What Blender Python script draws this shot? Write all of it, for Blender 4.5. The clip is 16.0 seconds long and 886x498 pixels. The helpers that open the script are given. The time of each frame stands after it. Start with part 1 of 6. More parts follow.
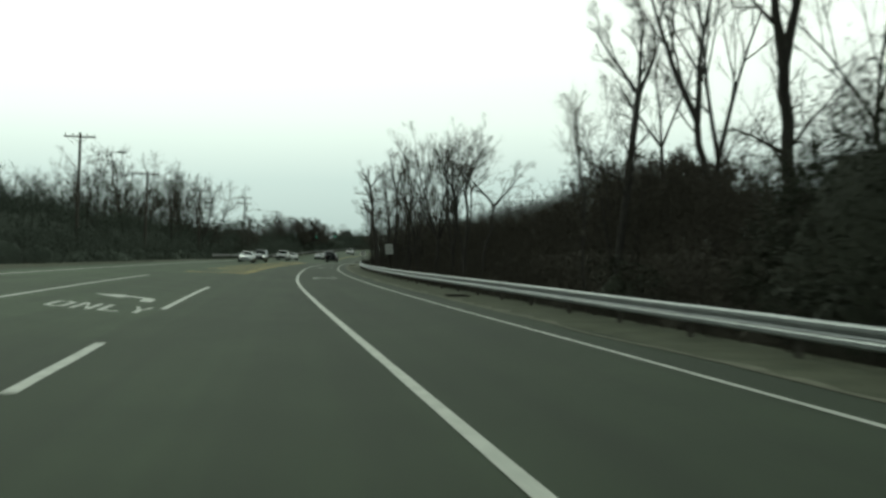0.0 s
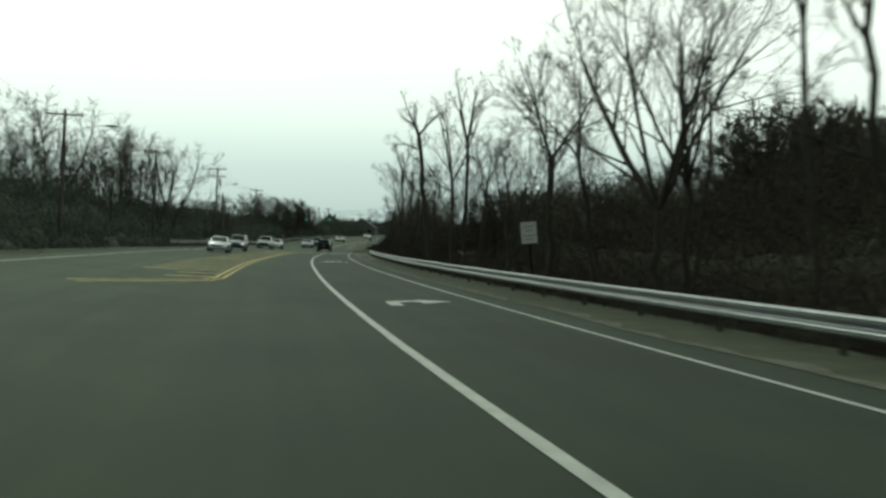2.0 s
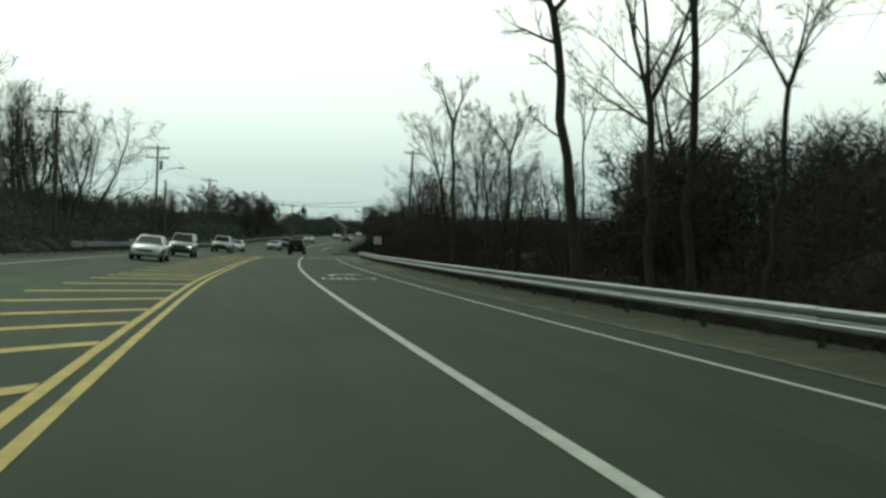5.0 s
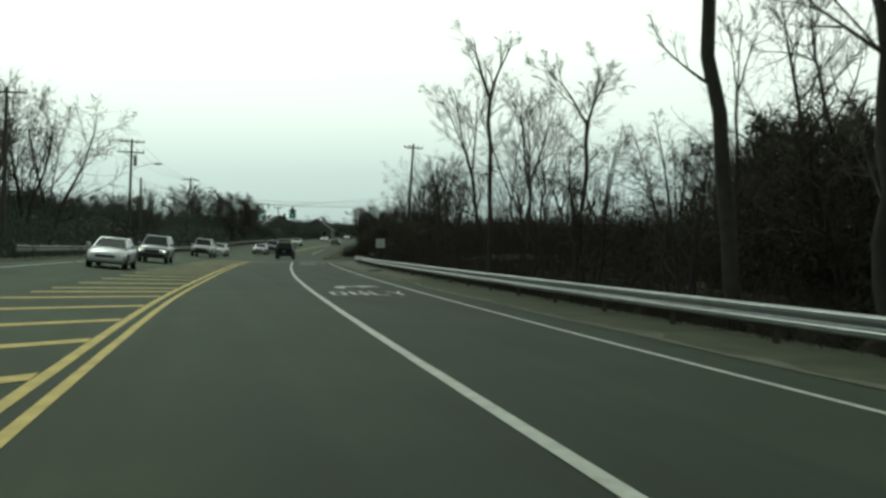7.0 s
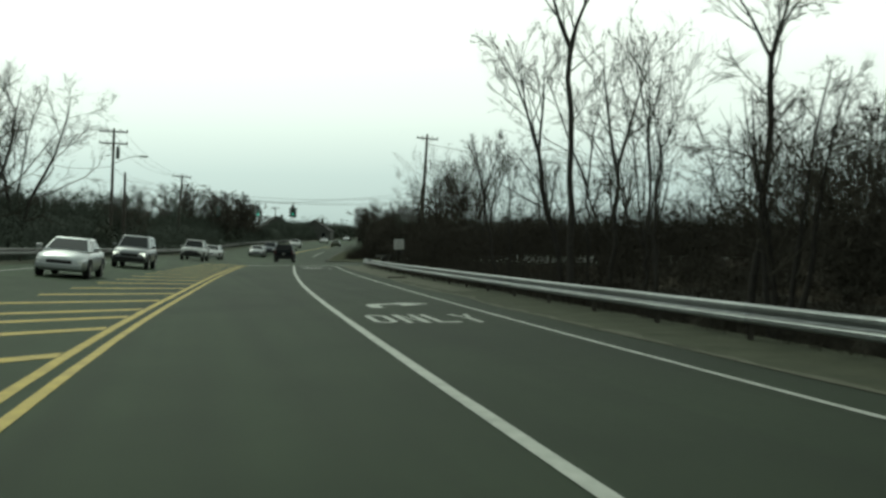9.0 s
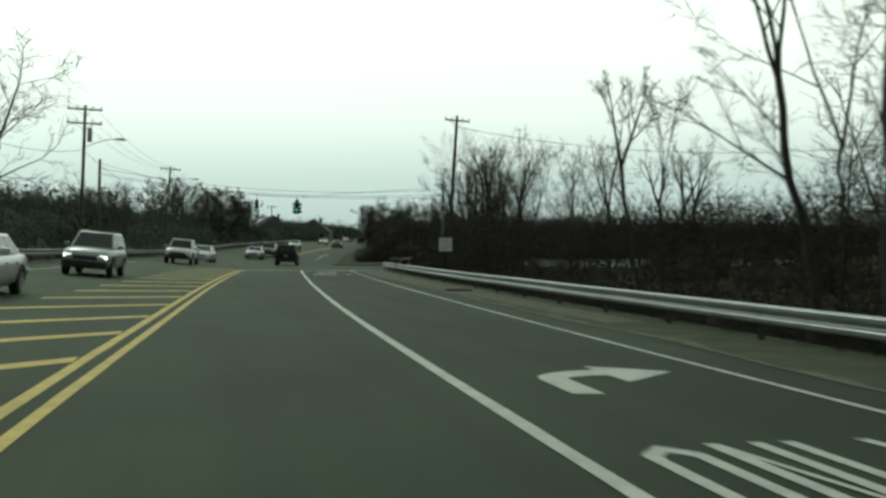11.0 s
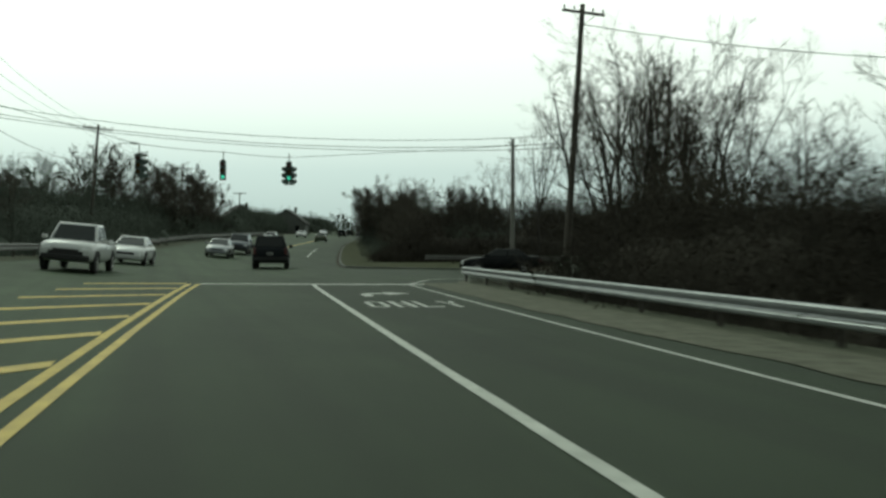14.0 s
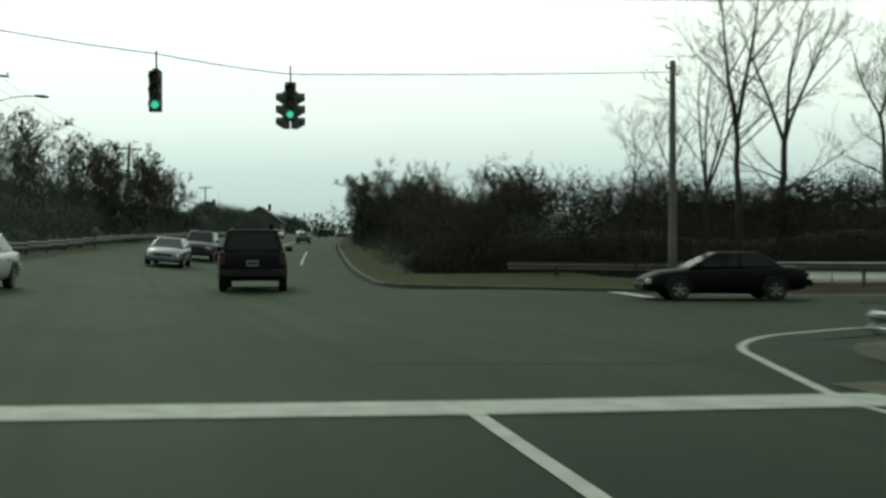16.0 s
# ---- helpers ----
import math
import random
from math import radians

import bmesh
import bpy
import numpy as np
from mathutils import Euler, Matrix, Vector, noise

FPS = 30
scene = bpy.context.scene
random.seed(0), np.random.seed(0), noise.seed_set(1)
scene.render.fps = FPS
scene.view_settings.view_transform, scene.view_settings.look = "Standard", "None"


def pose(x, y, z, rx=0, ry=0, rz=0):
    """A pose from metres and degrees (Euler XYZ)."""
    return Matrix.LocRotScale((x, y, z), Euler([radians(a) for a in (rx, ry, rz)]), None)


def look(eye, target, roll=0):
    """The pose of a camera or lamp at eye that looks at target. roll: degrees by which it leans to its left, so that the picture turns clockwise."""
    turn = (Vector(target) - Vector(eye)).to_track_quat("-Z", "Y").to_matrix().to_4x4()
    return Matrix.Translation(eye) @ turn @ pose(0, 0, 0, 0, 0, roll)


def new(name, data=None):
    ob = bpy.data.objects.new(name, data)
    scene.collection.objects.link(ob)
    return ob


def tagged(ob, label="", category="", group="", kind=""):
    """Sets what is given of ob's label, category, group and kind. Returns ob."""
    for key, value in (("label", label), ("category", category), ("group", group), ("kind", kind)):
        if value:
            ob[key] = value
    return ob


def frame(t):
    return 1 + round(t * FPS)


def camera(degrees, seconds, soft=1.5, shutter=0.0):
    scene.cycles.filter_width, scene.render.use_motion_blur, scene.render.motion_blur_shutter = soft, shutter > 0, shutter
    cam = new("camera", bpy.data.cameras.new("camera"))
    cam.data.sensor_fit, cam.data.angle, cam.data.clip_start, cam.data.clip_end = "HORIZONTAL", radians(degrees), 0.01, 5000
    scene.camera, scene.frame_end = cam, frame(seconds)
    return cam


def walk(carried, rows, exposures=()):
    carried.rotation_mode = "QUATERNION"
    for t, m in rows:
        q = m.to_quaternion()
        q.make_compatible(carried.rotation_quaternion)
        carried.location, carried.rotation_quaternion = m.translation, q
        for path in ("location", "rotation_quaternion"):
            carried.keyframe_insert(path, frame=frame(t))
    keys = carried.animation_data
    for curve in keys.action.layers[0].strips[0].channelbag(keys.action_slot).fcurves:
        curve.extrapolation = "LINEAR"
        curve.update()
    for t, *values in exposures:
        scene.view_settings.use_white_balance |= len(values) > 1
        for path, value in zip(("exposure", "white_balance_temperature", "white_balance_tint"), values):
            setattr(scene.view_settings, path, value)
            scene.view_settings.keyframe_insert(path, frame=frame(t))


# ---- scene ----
cam = camera(46.0, 16.0, soft=2.8, shutter=0.4)
# seconds, eye in metres, turn in degrees
PATH = [
    (0.0, -1.341, 3.786, 1.370, 90.418, -0.567, -8.626),
    (0.5, -1.689, 13.724, 1.383, 90.371, -0.264, -8.844),
    (1.0, -2.082, 23.797, 1.385, 89.745, -1.021, -9.029),
    (1.5, -2.383, 33.629, 1.383, 89.828, -0.787, -9.266),
    (2.0, -2.635, 42.565, 1.389, 89.797, -1.150, -10.034),
    (2.5, -2.748, 50.632, 1.383, 89.711, -0.978, -10.647),
    (3.0, -2.750, 57.866, 1.381, 89.594, -0.901, -11.104),
    (3.5, -2.680, 64.109, 1.398, 89.443, -0.561, -11.651),
    (4.0, -2.644, 69.283, 1.376, 89.611, -0.530, -12.004),
    (6.5, -2.334, 84.851, 1.378, 89.896, -0.377, -12.963),
    (7.0, -2.226, 87.417, 1.368, 89.978, -0.372, -13.243),
    (7.5, -2.127, 89.953, 1.380, 89.910, -0.309, -13.415),
    (8.0, -1.994, 92.610, 1.379, 89.983, -0.214, -13.458),
    (10.5, -1.427, 108.458, 1.397, 90.116, -0.384, -13.586),
    (11.0, -1.289, 112.996, 1.378, 90.152, -0.352, -13.801),
    (11.5, -1.053, 117.609, 1.384, 90.159, -0.212, -13.978),
    (12.0, -0.787, 122.516, 1.383, 90.112, -0.015, -14.265),
    (12.5, -0.484, 128.202, 1.365, 90.184, 0.140, -14.687),
    (13.0, -0.025, 134.837, 1.376, 90.250, 0.504, -15.116),
    (13.5, 0.465, 142.240, 1.384, 89.620, -0.437, -15.384),
    (14.0, 0.991, 149.737, 1.388, 89.840, -0.300, -15.672),
    (14.5, 1.631, 157.021, 1.406, 89.708, -0.192, -16.068),
    (15.0, 2.271, 164.147, 1.380, 89.980, -0.484, -16.495),
    (15.5, 2.958, 171.202, 1.369, 90.017, -0.192, -16.925),
    (16.0, 3.702, 178.176, 1.381, 89.908, 0.022, -17.338),
]
walk(cam, [(t, pose(*p)) for t, *p in PATH],
     exposures=[(0.0, 0.0, 6500, -16), (16.0, 0.0, 6500, -16)])

# ---- light: bright overcast sky, veiled sun ahead ----
SUN_AZ, SUN_EL = radians(-14), radians(42)
world = bpy.data.worlds.new("overcast_sky")
scene.world = world
world.use_nodes = True
wn = world.node_tree
wn.nodes.clear()
w_out = wn.nodes.new("ShaderNodeOutputWorld")
w_bg = wn.nodes.new("ShaderNodeBackground")
w_sky = wn.nodes.new("ShaderNodeTexSky")
w_sky.sky_type = 'NISHITA'
w_sky.sun_disc = False
w_sky.sun_elevation, w_sky.sun_rotation = SUN_EL, SUN_AZ
w_sky.dust_density, w_sky.air_density, w_sky.ozone_density = 4.0, 1.0, 1.0
w_hsv = wn.nodes.new("ShaderNodeHueSaturation")
w_hsv.inputs["Saturation"].default_value = 0.10
w_mix = wn.nodes.new("ShaderNodeMix")
w_mix.data_type = 'RGBA'
w_mix.inputs["Factor"].default_value = 0.88
# cloud layer: dimmer and cooler towards the horizon
w_tc = wn.nodes.new("ShaderNodeTexCoord")
w_sep = wn.nodes.new("ShaderNodeSeparateXYZ")
w_ramp = wn.nodes.new("ShaderNodeValToRGB")
cr = w_ramp.color_ramp
cr.elements[0].position, cr.elements[0].color = 0.0, (0.475, 0.525, 0.56, 1)
cr.elements[1].position, cr.elements[1].color = 1.0, (0.62, 0.65, 0.66, 1)
for pos, c in ((0.07, (0.615, 0.66, 0.70)), (0.13, (0.93, 0.92, 0.94)), (0.2, (1.12, 1.08, 1.1)), (0.55, (0.92, 0.92, 0.93))):
    e = cr.elements.new(pos)
    e.color = (*c, 1)
w_gain = wn.nodes.new("ShaderNodeVectorMath")
w_gain.operation = 'SCALE'
wn.links.new(w_tc.outputs["Generated"], w_sep.inputs[0])
wn.links.new(w_sep.outputs["Z"], w_ramp.inputs["Fac"])
wn.links.new(w_ramp.outputs["Color"], w_gain.inputs[0])
# brighter towards the veiled sun, dimmer behind
w_fall = wn.nodes.new("ShaderNodeMapRange")
w_fall.inputs["From Min"].default_value, w_fall.inputs["From Max"].default_value = -0.7, 0.6
w_fall.inputs["To Min"].default_value, w_fall.inputs["To Max"].default_value = 4.6, 10.6
wn.links.new(w_sep.outputs["Y"], w_fall.inputs["Value"])
wn.links.new(w_fall.outputs["Result"], w_gain.inputs["Scale"])
wn.links.new(w_gain.outputs["Vector"], w_mix.inputs["B"])
wn.links.new(w_sky.outputs[0], w_hsv.inputs["Color"])
wn.links.new(w_hsv.outputs[0], w_mix.inputs["A"])
wn.links.new(w_mix.outputs["Result"], w_bg.inputs["Color"])
w_bg.inputs["Strength"].default_value = 0.105
wn.links.new(w_bg.outputs[0], w_out.inputs["Surface"])

sun = new("veiled_sun", bpy.data.lights.new("veiled_sun", 'SUN'))
sun.data.energy, sun.data.angle, sun.data.color = 0.6, radians(16), (1.0, 0.96, 0.9)
sun_dir = Vector((math.sin(SUN_AZ) * math.cos(SUN_EL), math.cos(SUN_AZ) * math.cos(SUN_EL), math.sin(SUN_EL)))
sun.matrix_world = look(sun_dir * 200, (0, 0, 0))


# ---- materials ----
def mat(name, color, color2=None, rough=0.8, metal=0.0, scale=4.0, fine=60.0, bump=0.1, bump_scale=None, amount=0.5, vary=0.0,
        spec=0.5, coat=0.0, emit=None, emit_strength=0.0, detail=5.0):
    m = bpy.data.materials.new(name)
    m.use_nodes = True
    nt = m.node_tree
    n, l = nt.nodes, nt.links
    b = n["Principled BSDF"]
    b.inputs["Roughness"].default_value = rough
    b.inputs["Metallic"].default_value = metal
    b.inputs["Specular IOR Level"].default_value = spec
    b.inputs["Coat Weight"].default_value = coat
    b.inputs["Base Color"].default_value = (*color, 1)
    if emit:
        b.inputs["Emission Color"].default_value = (*emit, 1)
        b.inputs["Emission Strength"].default_value = emit_strength
    if color2 is None:
        return m
    tc = n.new("ShaderNodeTexCoord")
    n1 = n.new("ShaderNodeTexNoise")
    n1.inputs["Scale"].default_value, n1.inputs["Detail"].default_value = scale, detail
    n2 = n.new("ShaderNodeTexNoise")
    n2.inputs["Scale"].default_value, n2.inputs["Detail"].default_value = fine, 3
    l.new(tc.outputs["Object"], n1.inputs["Vector"])
    l.new(tc.outputs["Object"], n2.inputs["Vector"])
    avg = n.new("ShaderNodeMix")
    avg.inputs["Factor"].default_value = 0.4
    l.new(n1.outputs["Fac"], avg.inputs["A"])
    l.new(n2.outputs["Fac"], avg.inputs["B"])
    ramp = n.new("ShaderNodeValToRGB")
    ramp.color_ramp.elements[0].position, ramp.color_ramp.elements[1].position = 0.5 - 0.5 * (1 - amount) - 0.02, 0.5 + 0.5 * (1 - amount) + 0.02
    ramp.color_ramp.elements[0].color, ramp.color_ramp.elements[1].color = (*color, 1), (*color2, 1)
    l.new(avg.outputs["Result"], ramp.inputs["Fac"])
    out = ramp.outputs["Color"]
    if vary:
        info = n.new("ShaderNodeObjectInfo")
        mr = n.new("ShaderNodeMapRange")
        mr.inputs["To Min"].default_value, mr.inputs["To Max"].default_value = 1 - vary, 1 + vary
        l.new(info.outputs["Random"], mr.inputs["Value"])
        hs = n.new("ShaderNodeHueSaturation")
        l.new(mr.outputs["Result"], hs.inputs["Value"])
        l.new(out, hs.inputs["Color"])
        out = hs.outputs["Color"]
    l.new(out, b.inputs["Base Color"])
    if bump:
        bp = n.new("ShaderNodeBump")
        bp.inputs["Strength"].default_value, bp.inputs["Distance"].default_value = bump, 0.02
        l.new(n2.outputs["Fac"], bp.inputs["Height"])
        l.new(bp.outputs["Normal"], b.inputs["Normal"])
    return m


def asphalt(name, dark, light, rough=0.82, spec=0.17):
    # aggregate grain, stains, and worn tracks drawn out along the road
    m = mat(name, dark, light, rough=rough, spec=spec, scale=0.35, fine=90, bump=0.25, amount=0.5)
    n, l = m.node_tree.nodes, m.node_tree.links
    b = n["Principled BSDF"]
    base = b.inputs["Base Color"].links[0].from_socket
    tc = n.new("ShaderNodeTexCoord")
    for sc, lo, hi, strength in (((1.5, 0.02, 1), 0.42, 0.62, 0.34), ((0.5, 0.10, 1), 0.48, 0.66, 0.34), ((0.18, 0.05, 1), 0.45, 0.6, 0.25), ((6, 3, 1), 0.55, 0.75, 0.2)):
        mp = n.new("ShaderNodeMapping")
        mp.inputs["Scale"].default_value = sc
        nz = n.new("ShaderNodeTexNoise")
        nz.inputs["Scale"].default_value, nz.inputs["Detail"].default_value = 1.0, 6
        mr = n.new("ShaderNodeMapRange")
        mr.inputs["From Min"].default_value, mr.inputs["From Max"].default_value = lo, hi
        mr.inputs["To Min"].default_value, mr.inputs["To Max"].default_value = 0.0, strength
        mx = n.new("ShaderNodeMix")
        mx.data_type = 'RGBA'
        mx.inputs["B"].default_value = (0.0115, 0.0155, 0.0095, 1)
        l.new(tc.outputs["Object"], mp.inputs["Vector"])
        l.new(mp.outputs["Vector"], nz.inputs["Vector"])
        l.new(nz.outputs["Fac"], mr.inputs["Value"])
        l.new(mr.outputs["Result"], mx.inputs["Factor"])
        l.new(base, mx.inputs["A"])
        base = mx.outputs["Result"]
    # sky sheen and windscreen dimming, put into the colour as paler asphalt
    sheen = n.new("ShaderNodeAttribute")
    sheen.attribute_name = "sheen"
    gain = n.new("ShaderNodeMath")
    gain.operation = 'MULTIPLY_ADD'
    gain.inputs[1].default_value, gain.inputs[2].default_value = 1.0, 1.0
    l.new(sheen.outputs["Fac"], gain.inputs[0])
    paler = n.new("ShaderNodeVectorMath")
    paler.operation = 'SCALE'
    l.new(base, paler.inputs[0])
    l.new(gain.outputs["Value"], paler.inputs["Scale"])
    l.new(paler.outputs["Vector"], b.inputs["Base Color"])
    return m


ASPHALT = asphalt("worn_asphalt", (0.0162, 0.0252, 0.0130), (0.0338, 0.0478, 0.0260))
SHOULDER = mat("sandy_shoulder", (0.036, 0.041, 0.027), (0.088, 0.093, 0.064), spec=0.1, rough=0.95, scale=1.2, fine=40, bump=0.5, amount=0.6)
SAND = mat("washed_sand", (0.06, 0.062, 0.046), (0.15, 0.15, 0.115), rough=0.95, spec=0.1, scale=2.5, fine=60, bump=0.3, amount=0.7)
GROUND = mat("leaf_litter", (0.02, 0.016, 0.011), (0.055, 0.044, 0.028), spec=0.1, rough=1.0, scale=0.6, fine=14, bump=0.8, amount=0.6)
GRASS_SOIL = mat("winter_grass", (0.024, 0.031, 0.014), (0.062, 0.064, 0.032), spec=0.1, rough=1.0, scale=0.7, fine=25, bump=0.8, amount=0.55)
WHITE_PAINT = mat("worn_white_road_paint", (0.22, 0.23, 0.2), (0.5, 0.51, 0.46), rough=0.7, scale=3, fine=50, bump=0.1, amount=0.6)
YELLOW_PAINT = mat("worn_yellow_road_paint", (0.25, 0.185, 0.026), (0.55, 0.405, 0.06), rough=0.7, scale=2, fine=40, bump=0.1, amount=0.6)
GALV = mat("galvanised_steel", (0.17, 0.182, 0.182), (0.29, 0.305, 0.305), rough=0.42, metal=0.8, scale=2.5, fine=30, bump=0.05, amount=0.6, vary=0.08)
WEATHERED = mat("weathered_steel", (0.1, 0.1, 0.095), (0.2, 0.2, 0.19), rough=0.55, metal=0.6, scale=2.5, fine=30, bump=0.05, amount=0.6, vary=0.08)
POST_STEEL = mat("dull_post_steel", (0.05, 0.045, 0.038), (0.12, 0.11, 0.095), rough=0.7, metal=0.5, scale=6, fine=50)
POLE_WOOD = mat("weathered_pole_wood", (0.038, 0.034, 0.028), (0.085, 0.075, 0.062), rough=0.9, scale=3, fine=40, bump=0.3, vary=0.1)
POLE_GREY = mat("grey_pole_wood", (0.10, 0.10, 0.09), (0.17, 0.168, 0.15), rough=0.9, scale=3, fine=40, bump=0.3)
BARK = mat("grey_brown_bark", (0.024, 0.023, 0.021), (0.062, 0.058, 0.052), spec=0.1, rough=0.95, scale=5, fine=30, bump=0.6, vary=0.15)
TWIG = mat("thin_bare_twigs", (0.045, 0.042, 0.034), (0.09, 0.083, 0.068), spec=0.1, rough=0.95, scale=2, fine=20, bump=0, vary=0.15)
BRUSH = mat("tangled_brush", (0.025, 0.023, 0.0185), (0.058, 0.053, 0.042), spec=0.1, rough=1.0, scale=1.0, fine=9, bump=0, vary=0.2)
# paler copy of the brush: distance haze mixed into its base colour
BRUSH_HAZE = mat("hazed_grey_green_brush", (0.046, 0.055, 0.044), (0.10, 0.115, 0.094), spec=0.1, rough=1.0, scale=1.0, fine=9, bump=0, vary=0.2)
EVERGREEN = mat("dark_evergreen_leaves", (0.016, 0.019, 0.0125), (0.036, 0.041, 0.027), spec=0.1, rough=0.7, scale=1.5, fine=9, bump=0, vary=0.2)
RUBBER = mat("tyre_rubber", (0.012, 0.012, 0.012), (0.022, 0.022, 0.021), rough=0.85, scale=8, fine=60)
GLASS_DARK = mat("dark_car_glass", (0.006, 0.008, 0.008), rough=0.08, spec=0.3)
CHROME = mat("chrome", (0.6, 0.6, 0.6), rough=0.18, metal=1.0)
ALLOY = mat("alloy_rim", (0.35, 0.35, 0.35), (0.5, 0.5, 0.5), rough=0.35, metal=0.8, scale=10, fine=60)
RED_LAMP = mat("red_tail_lens", (0.035, 0.005, 0.005), rough=0.45, emit=(1, 0.05, 0.03), emit_strength=0.005)
CLEAR_LAMP = mat("clear_headlamp", (0.7, 0.72, 0.72), rough=0.12, spec=0.7)
HEAD_LIT = mat("lit_headlamp", (0.9, 0.9, 0.85), rough=0.2, emit=(1, 0.97, 0.9), emit_strength=1.5)
PLASTIC = mat("black_trim_plastic", (0.008, 0.008, 0.009), (0.016, 0.016, 0.016), rough=0.75, scale=20, fine=90)
PLATE = mat("plate_white", (0.22, 0.22, 0.21), rough=0.5)
BAR_DARK = mat("dark_lettering", (0.03, 0.03, 0.035), rough=0.6)
BAR_FADED = mat("faded_lettering", (0.30, 0.305, 0.30), rough=0.6)
SIGN_WHITE = mat("sign_white_sheet", (0.40, 0.41, 0.395), (0.50, 0.51, 0.485), rough=0.5, scale=2, fine=20, bump=0)
SIGNAL_DARK = mat("dark_green_signal_paint", (0.05, 0.075, 0.066), (0.09, 0.12, 0.11), rough=0.55, scale=6, fine=40)
LENS_GREEN = mat("lit_green_lens", (0.05, 0.4, 0.3), rough=0.4, emit=(0.12, 0.62, 0.44), emit_strength=0.85)
LENS_RED = mat("unlit_red_lens", (0.08, 0.008, 0.006), rough=0.3)
LENS_AMBER = mat("unlit_amber_lens", (0.1, 0.05, 0.006), rough=0.3)
CABLE = mat("black_cable", (0.015, 0.015, 0.015), rough=0.6)
CERAMIC = mat("insulator_ceramic", (0.1, 0.08, 0.07), rough=0.3)
TANK = mat("transformer_grey", (0.2, 0.21, 0.21), (0.28, 0.29, 0.29), rough=0.5, scale=4, fine=30)
CONCRETE = mat("pale_concrete", (0.6, 0.6, 0.58), (0.8, 0.8, 0.77), rough=0.85, scale=1.2, fine=30, bump=0.3)
KERB = mat("kerb_concrete", (0.030, 0.036, 0.027), (0.068, 0.074, 0.058), rough=0.9, scale=1.5, fine=40, bump=0.3)
IRON = mat("rusty_iron", (0.008, 0.007, 0.006), (0.022, 0.018, 0.015), rough=0.95, spec=0.05, scale=8, fine=50)
ROOF = mat("dark_shingles", (0.03, 0.03, 0.03), (0.06, 0.058, 0.055), rough=0.95, scale=2, fine=12)
SIDING = mat("house_siding", (0.05, 0.055, 0.05), (0.09, 0.095, 0.085), rough=0.8, scale=1, fine=8)


def paint(name, c, rough=0.3, metal=0.3, coat=0.25, spec=0.5):
    return mat(name, tuple(v * 0.85 for v in c), c, rough=rough, metal=metal, scale=1.5, fine=12, bump=0.0, amount=0.5, coat=coat, spec=spec)


# ---- building helpers ----
def mesh_of(bm, name):
    me = bpy.data.meshes.new(name)
    bm.normal_update()
    bm.to_mesh(me)
    bm.free()
    return me


def part(name, bm, material, parent=None, label="", smooth=False):
    me = bm if isinstance(bm, bpy.types.Mesh) else mesh_of(bm, name)
    if material is not None and not me.materials:
        me.materials.append(material)
    if smooth:
        me.shade_smooth()
    ob = new(name, me)
    if parent is not None:
        ob.parent = parent
    if label:
        ob["label"] = label
    return ob


def thing(name, m, label, category, group="", kind=""):
    ob = new(name)
    ob.empty_display_size = 0.3
    ob.matrix_world = m
    return tagged(ob, label, category, group, kind)


def box(bm, cx, cy, cz, sx, sy, sz, m=None, bevel=0.0):
    r = bmesh.ops.create_cube(bm, size=1.0)
    vs = r["verts"]
    bmesh.ops.scale(bm, vec=(sx, sy, sz), verts=vs)
    bmesh.ops.translate(bm, vec=(cx, cy, cz), verts=vs)
    if m is not None:
        bmesh.ops.transform(bm, matrix=m, verts=vs)
    if bevel:
        es = list({e for v in vs for e in v.link_edges})
        bmesh.ops.bevel(bm, geom=es, offset=bevel, segments=2, affect='EDGES', profile=0.6)
    return bm


def tube(bm, pts, radii, sides=8, cap=True):
    rings = []
    pts = [Vector(p) for p in pts]
    for i, p in enumerate(pts):
        d = (pts[min(i + 1, len(pts) - 1)] - pts[max(i - 1, 0)]).normalized()
        a = d.cross(Vector((0, 0, 1)) if abs(d.z) < 0.9 else Vector((1, 0, 0))).normalized()
        b = d.cross(a)
        r = radii[i] if hasattr(radii, "__len__") else radii
        rings.append([bm.verts.new(p + r * (math.cos(2 * math.pi * k / sides) * a + math.sin(2 * math.pi * k / sides) * b)) for k in range(sides)])
    for r0, r1 in zip(rings, rings[1:]):
        for k in range(sides):
            bm.faces.new((r0[k], r0[(k + 1) % sides], r1[(k + 1) % sides], r1[k]))
    if cap:
        bm.faces.new(rings[0][::-1])
        bm.faces.new(rings[-1])
    return bm


def loft(bm, rings, closed=True, caps=True):
    vr = [[bm.verts.new(p) for p in r] for r in rings]
    for a, b in zip(vr, vr[1:]):
        n = len(a)
        for k in range(n if closed else n - 1):
            bm.faces.new((a[k], a[(k + 1) % n], b[(k + 1) % n], b[k]))
    if caps and closed:
        bm.faces.new(vr[0][::-1])
        bm.faces.new(vr[-1])
    return bm


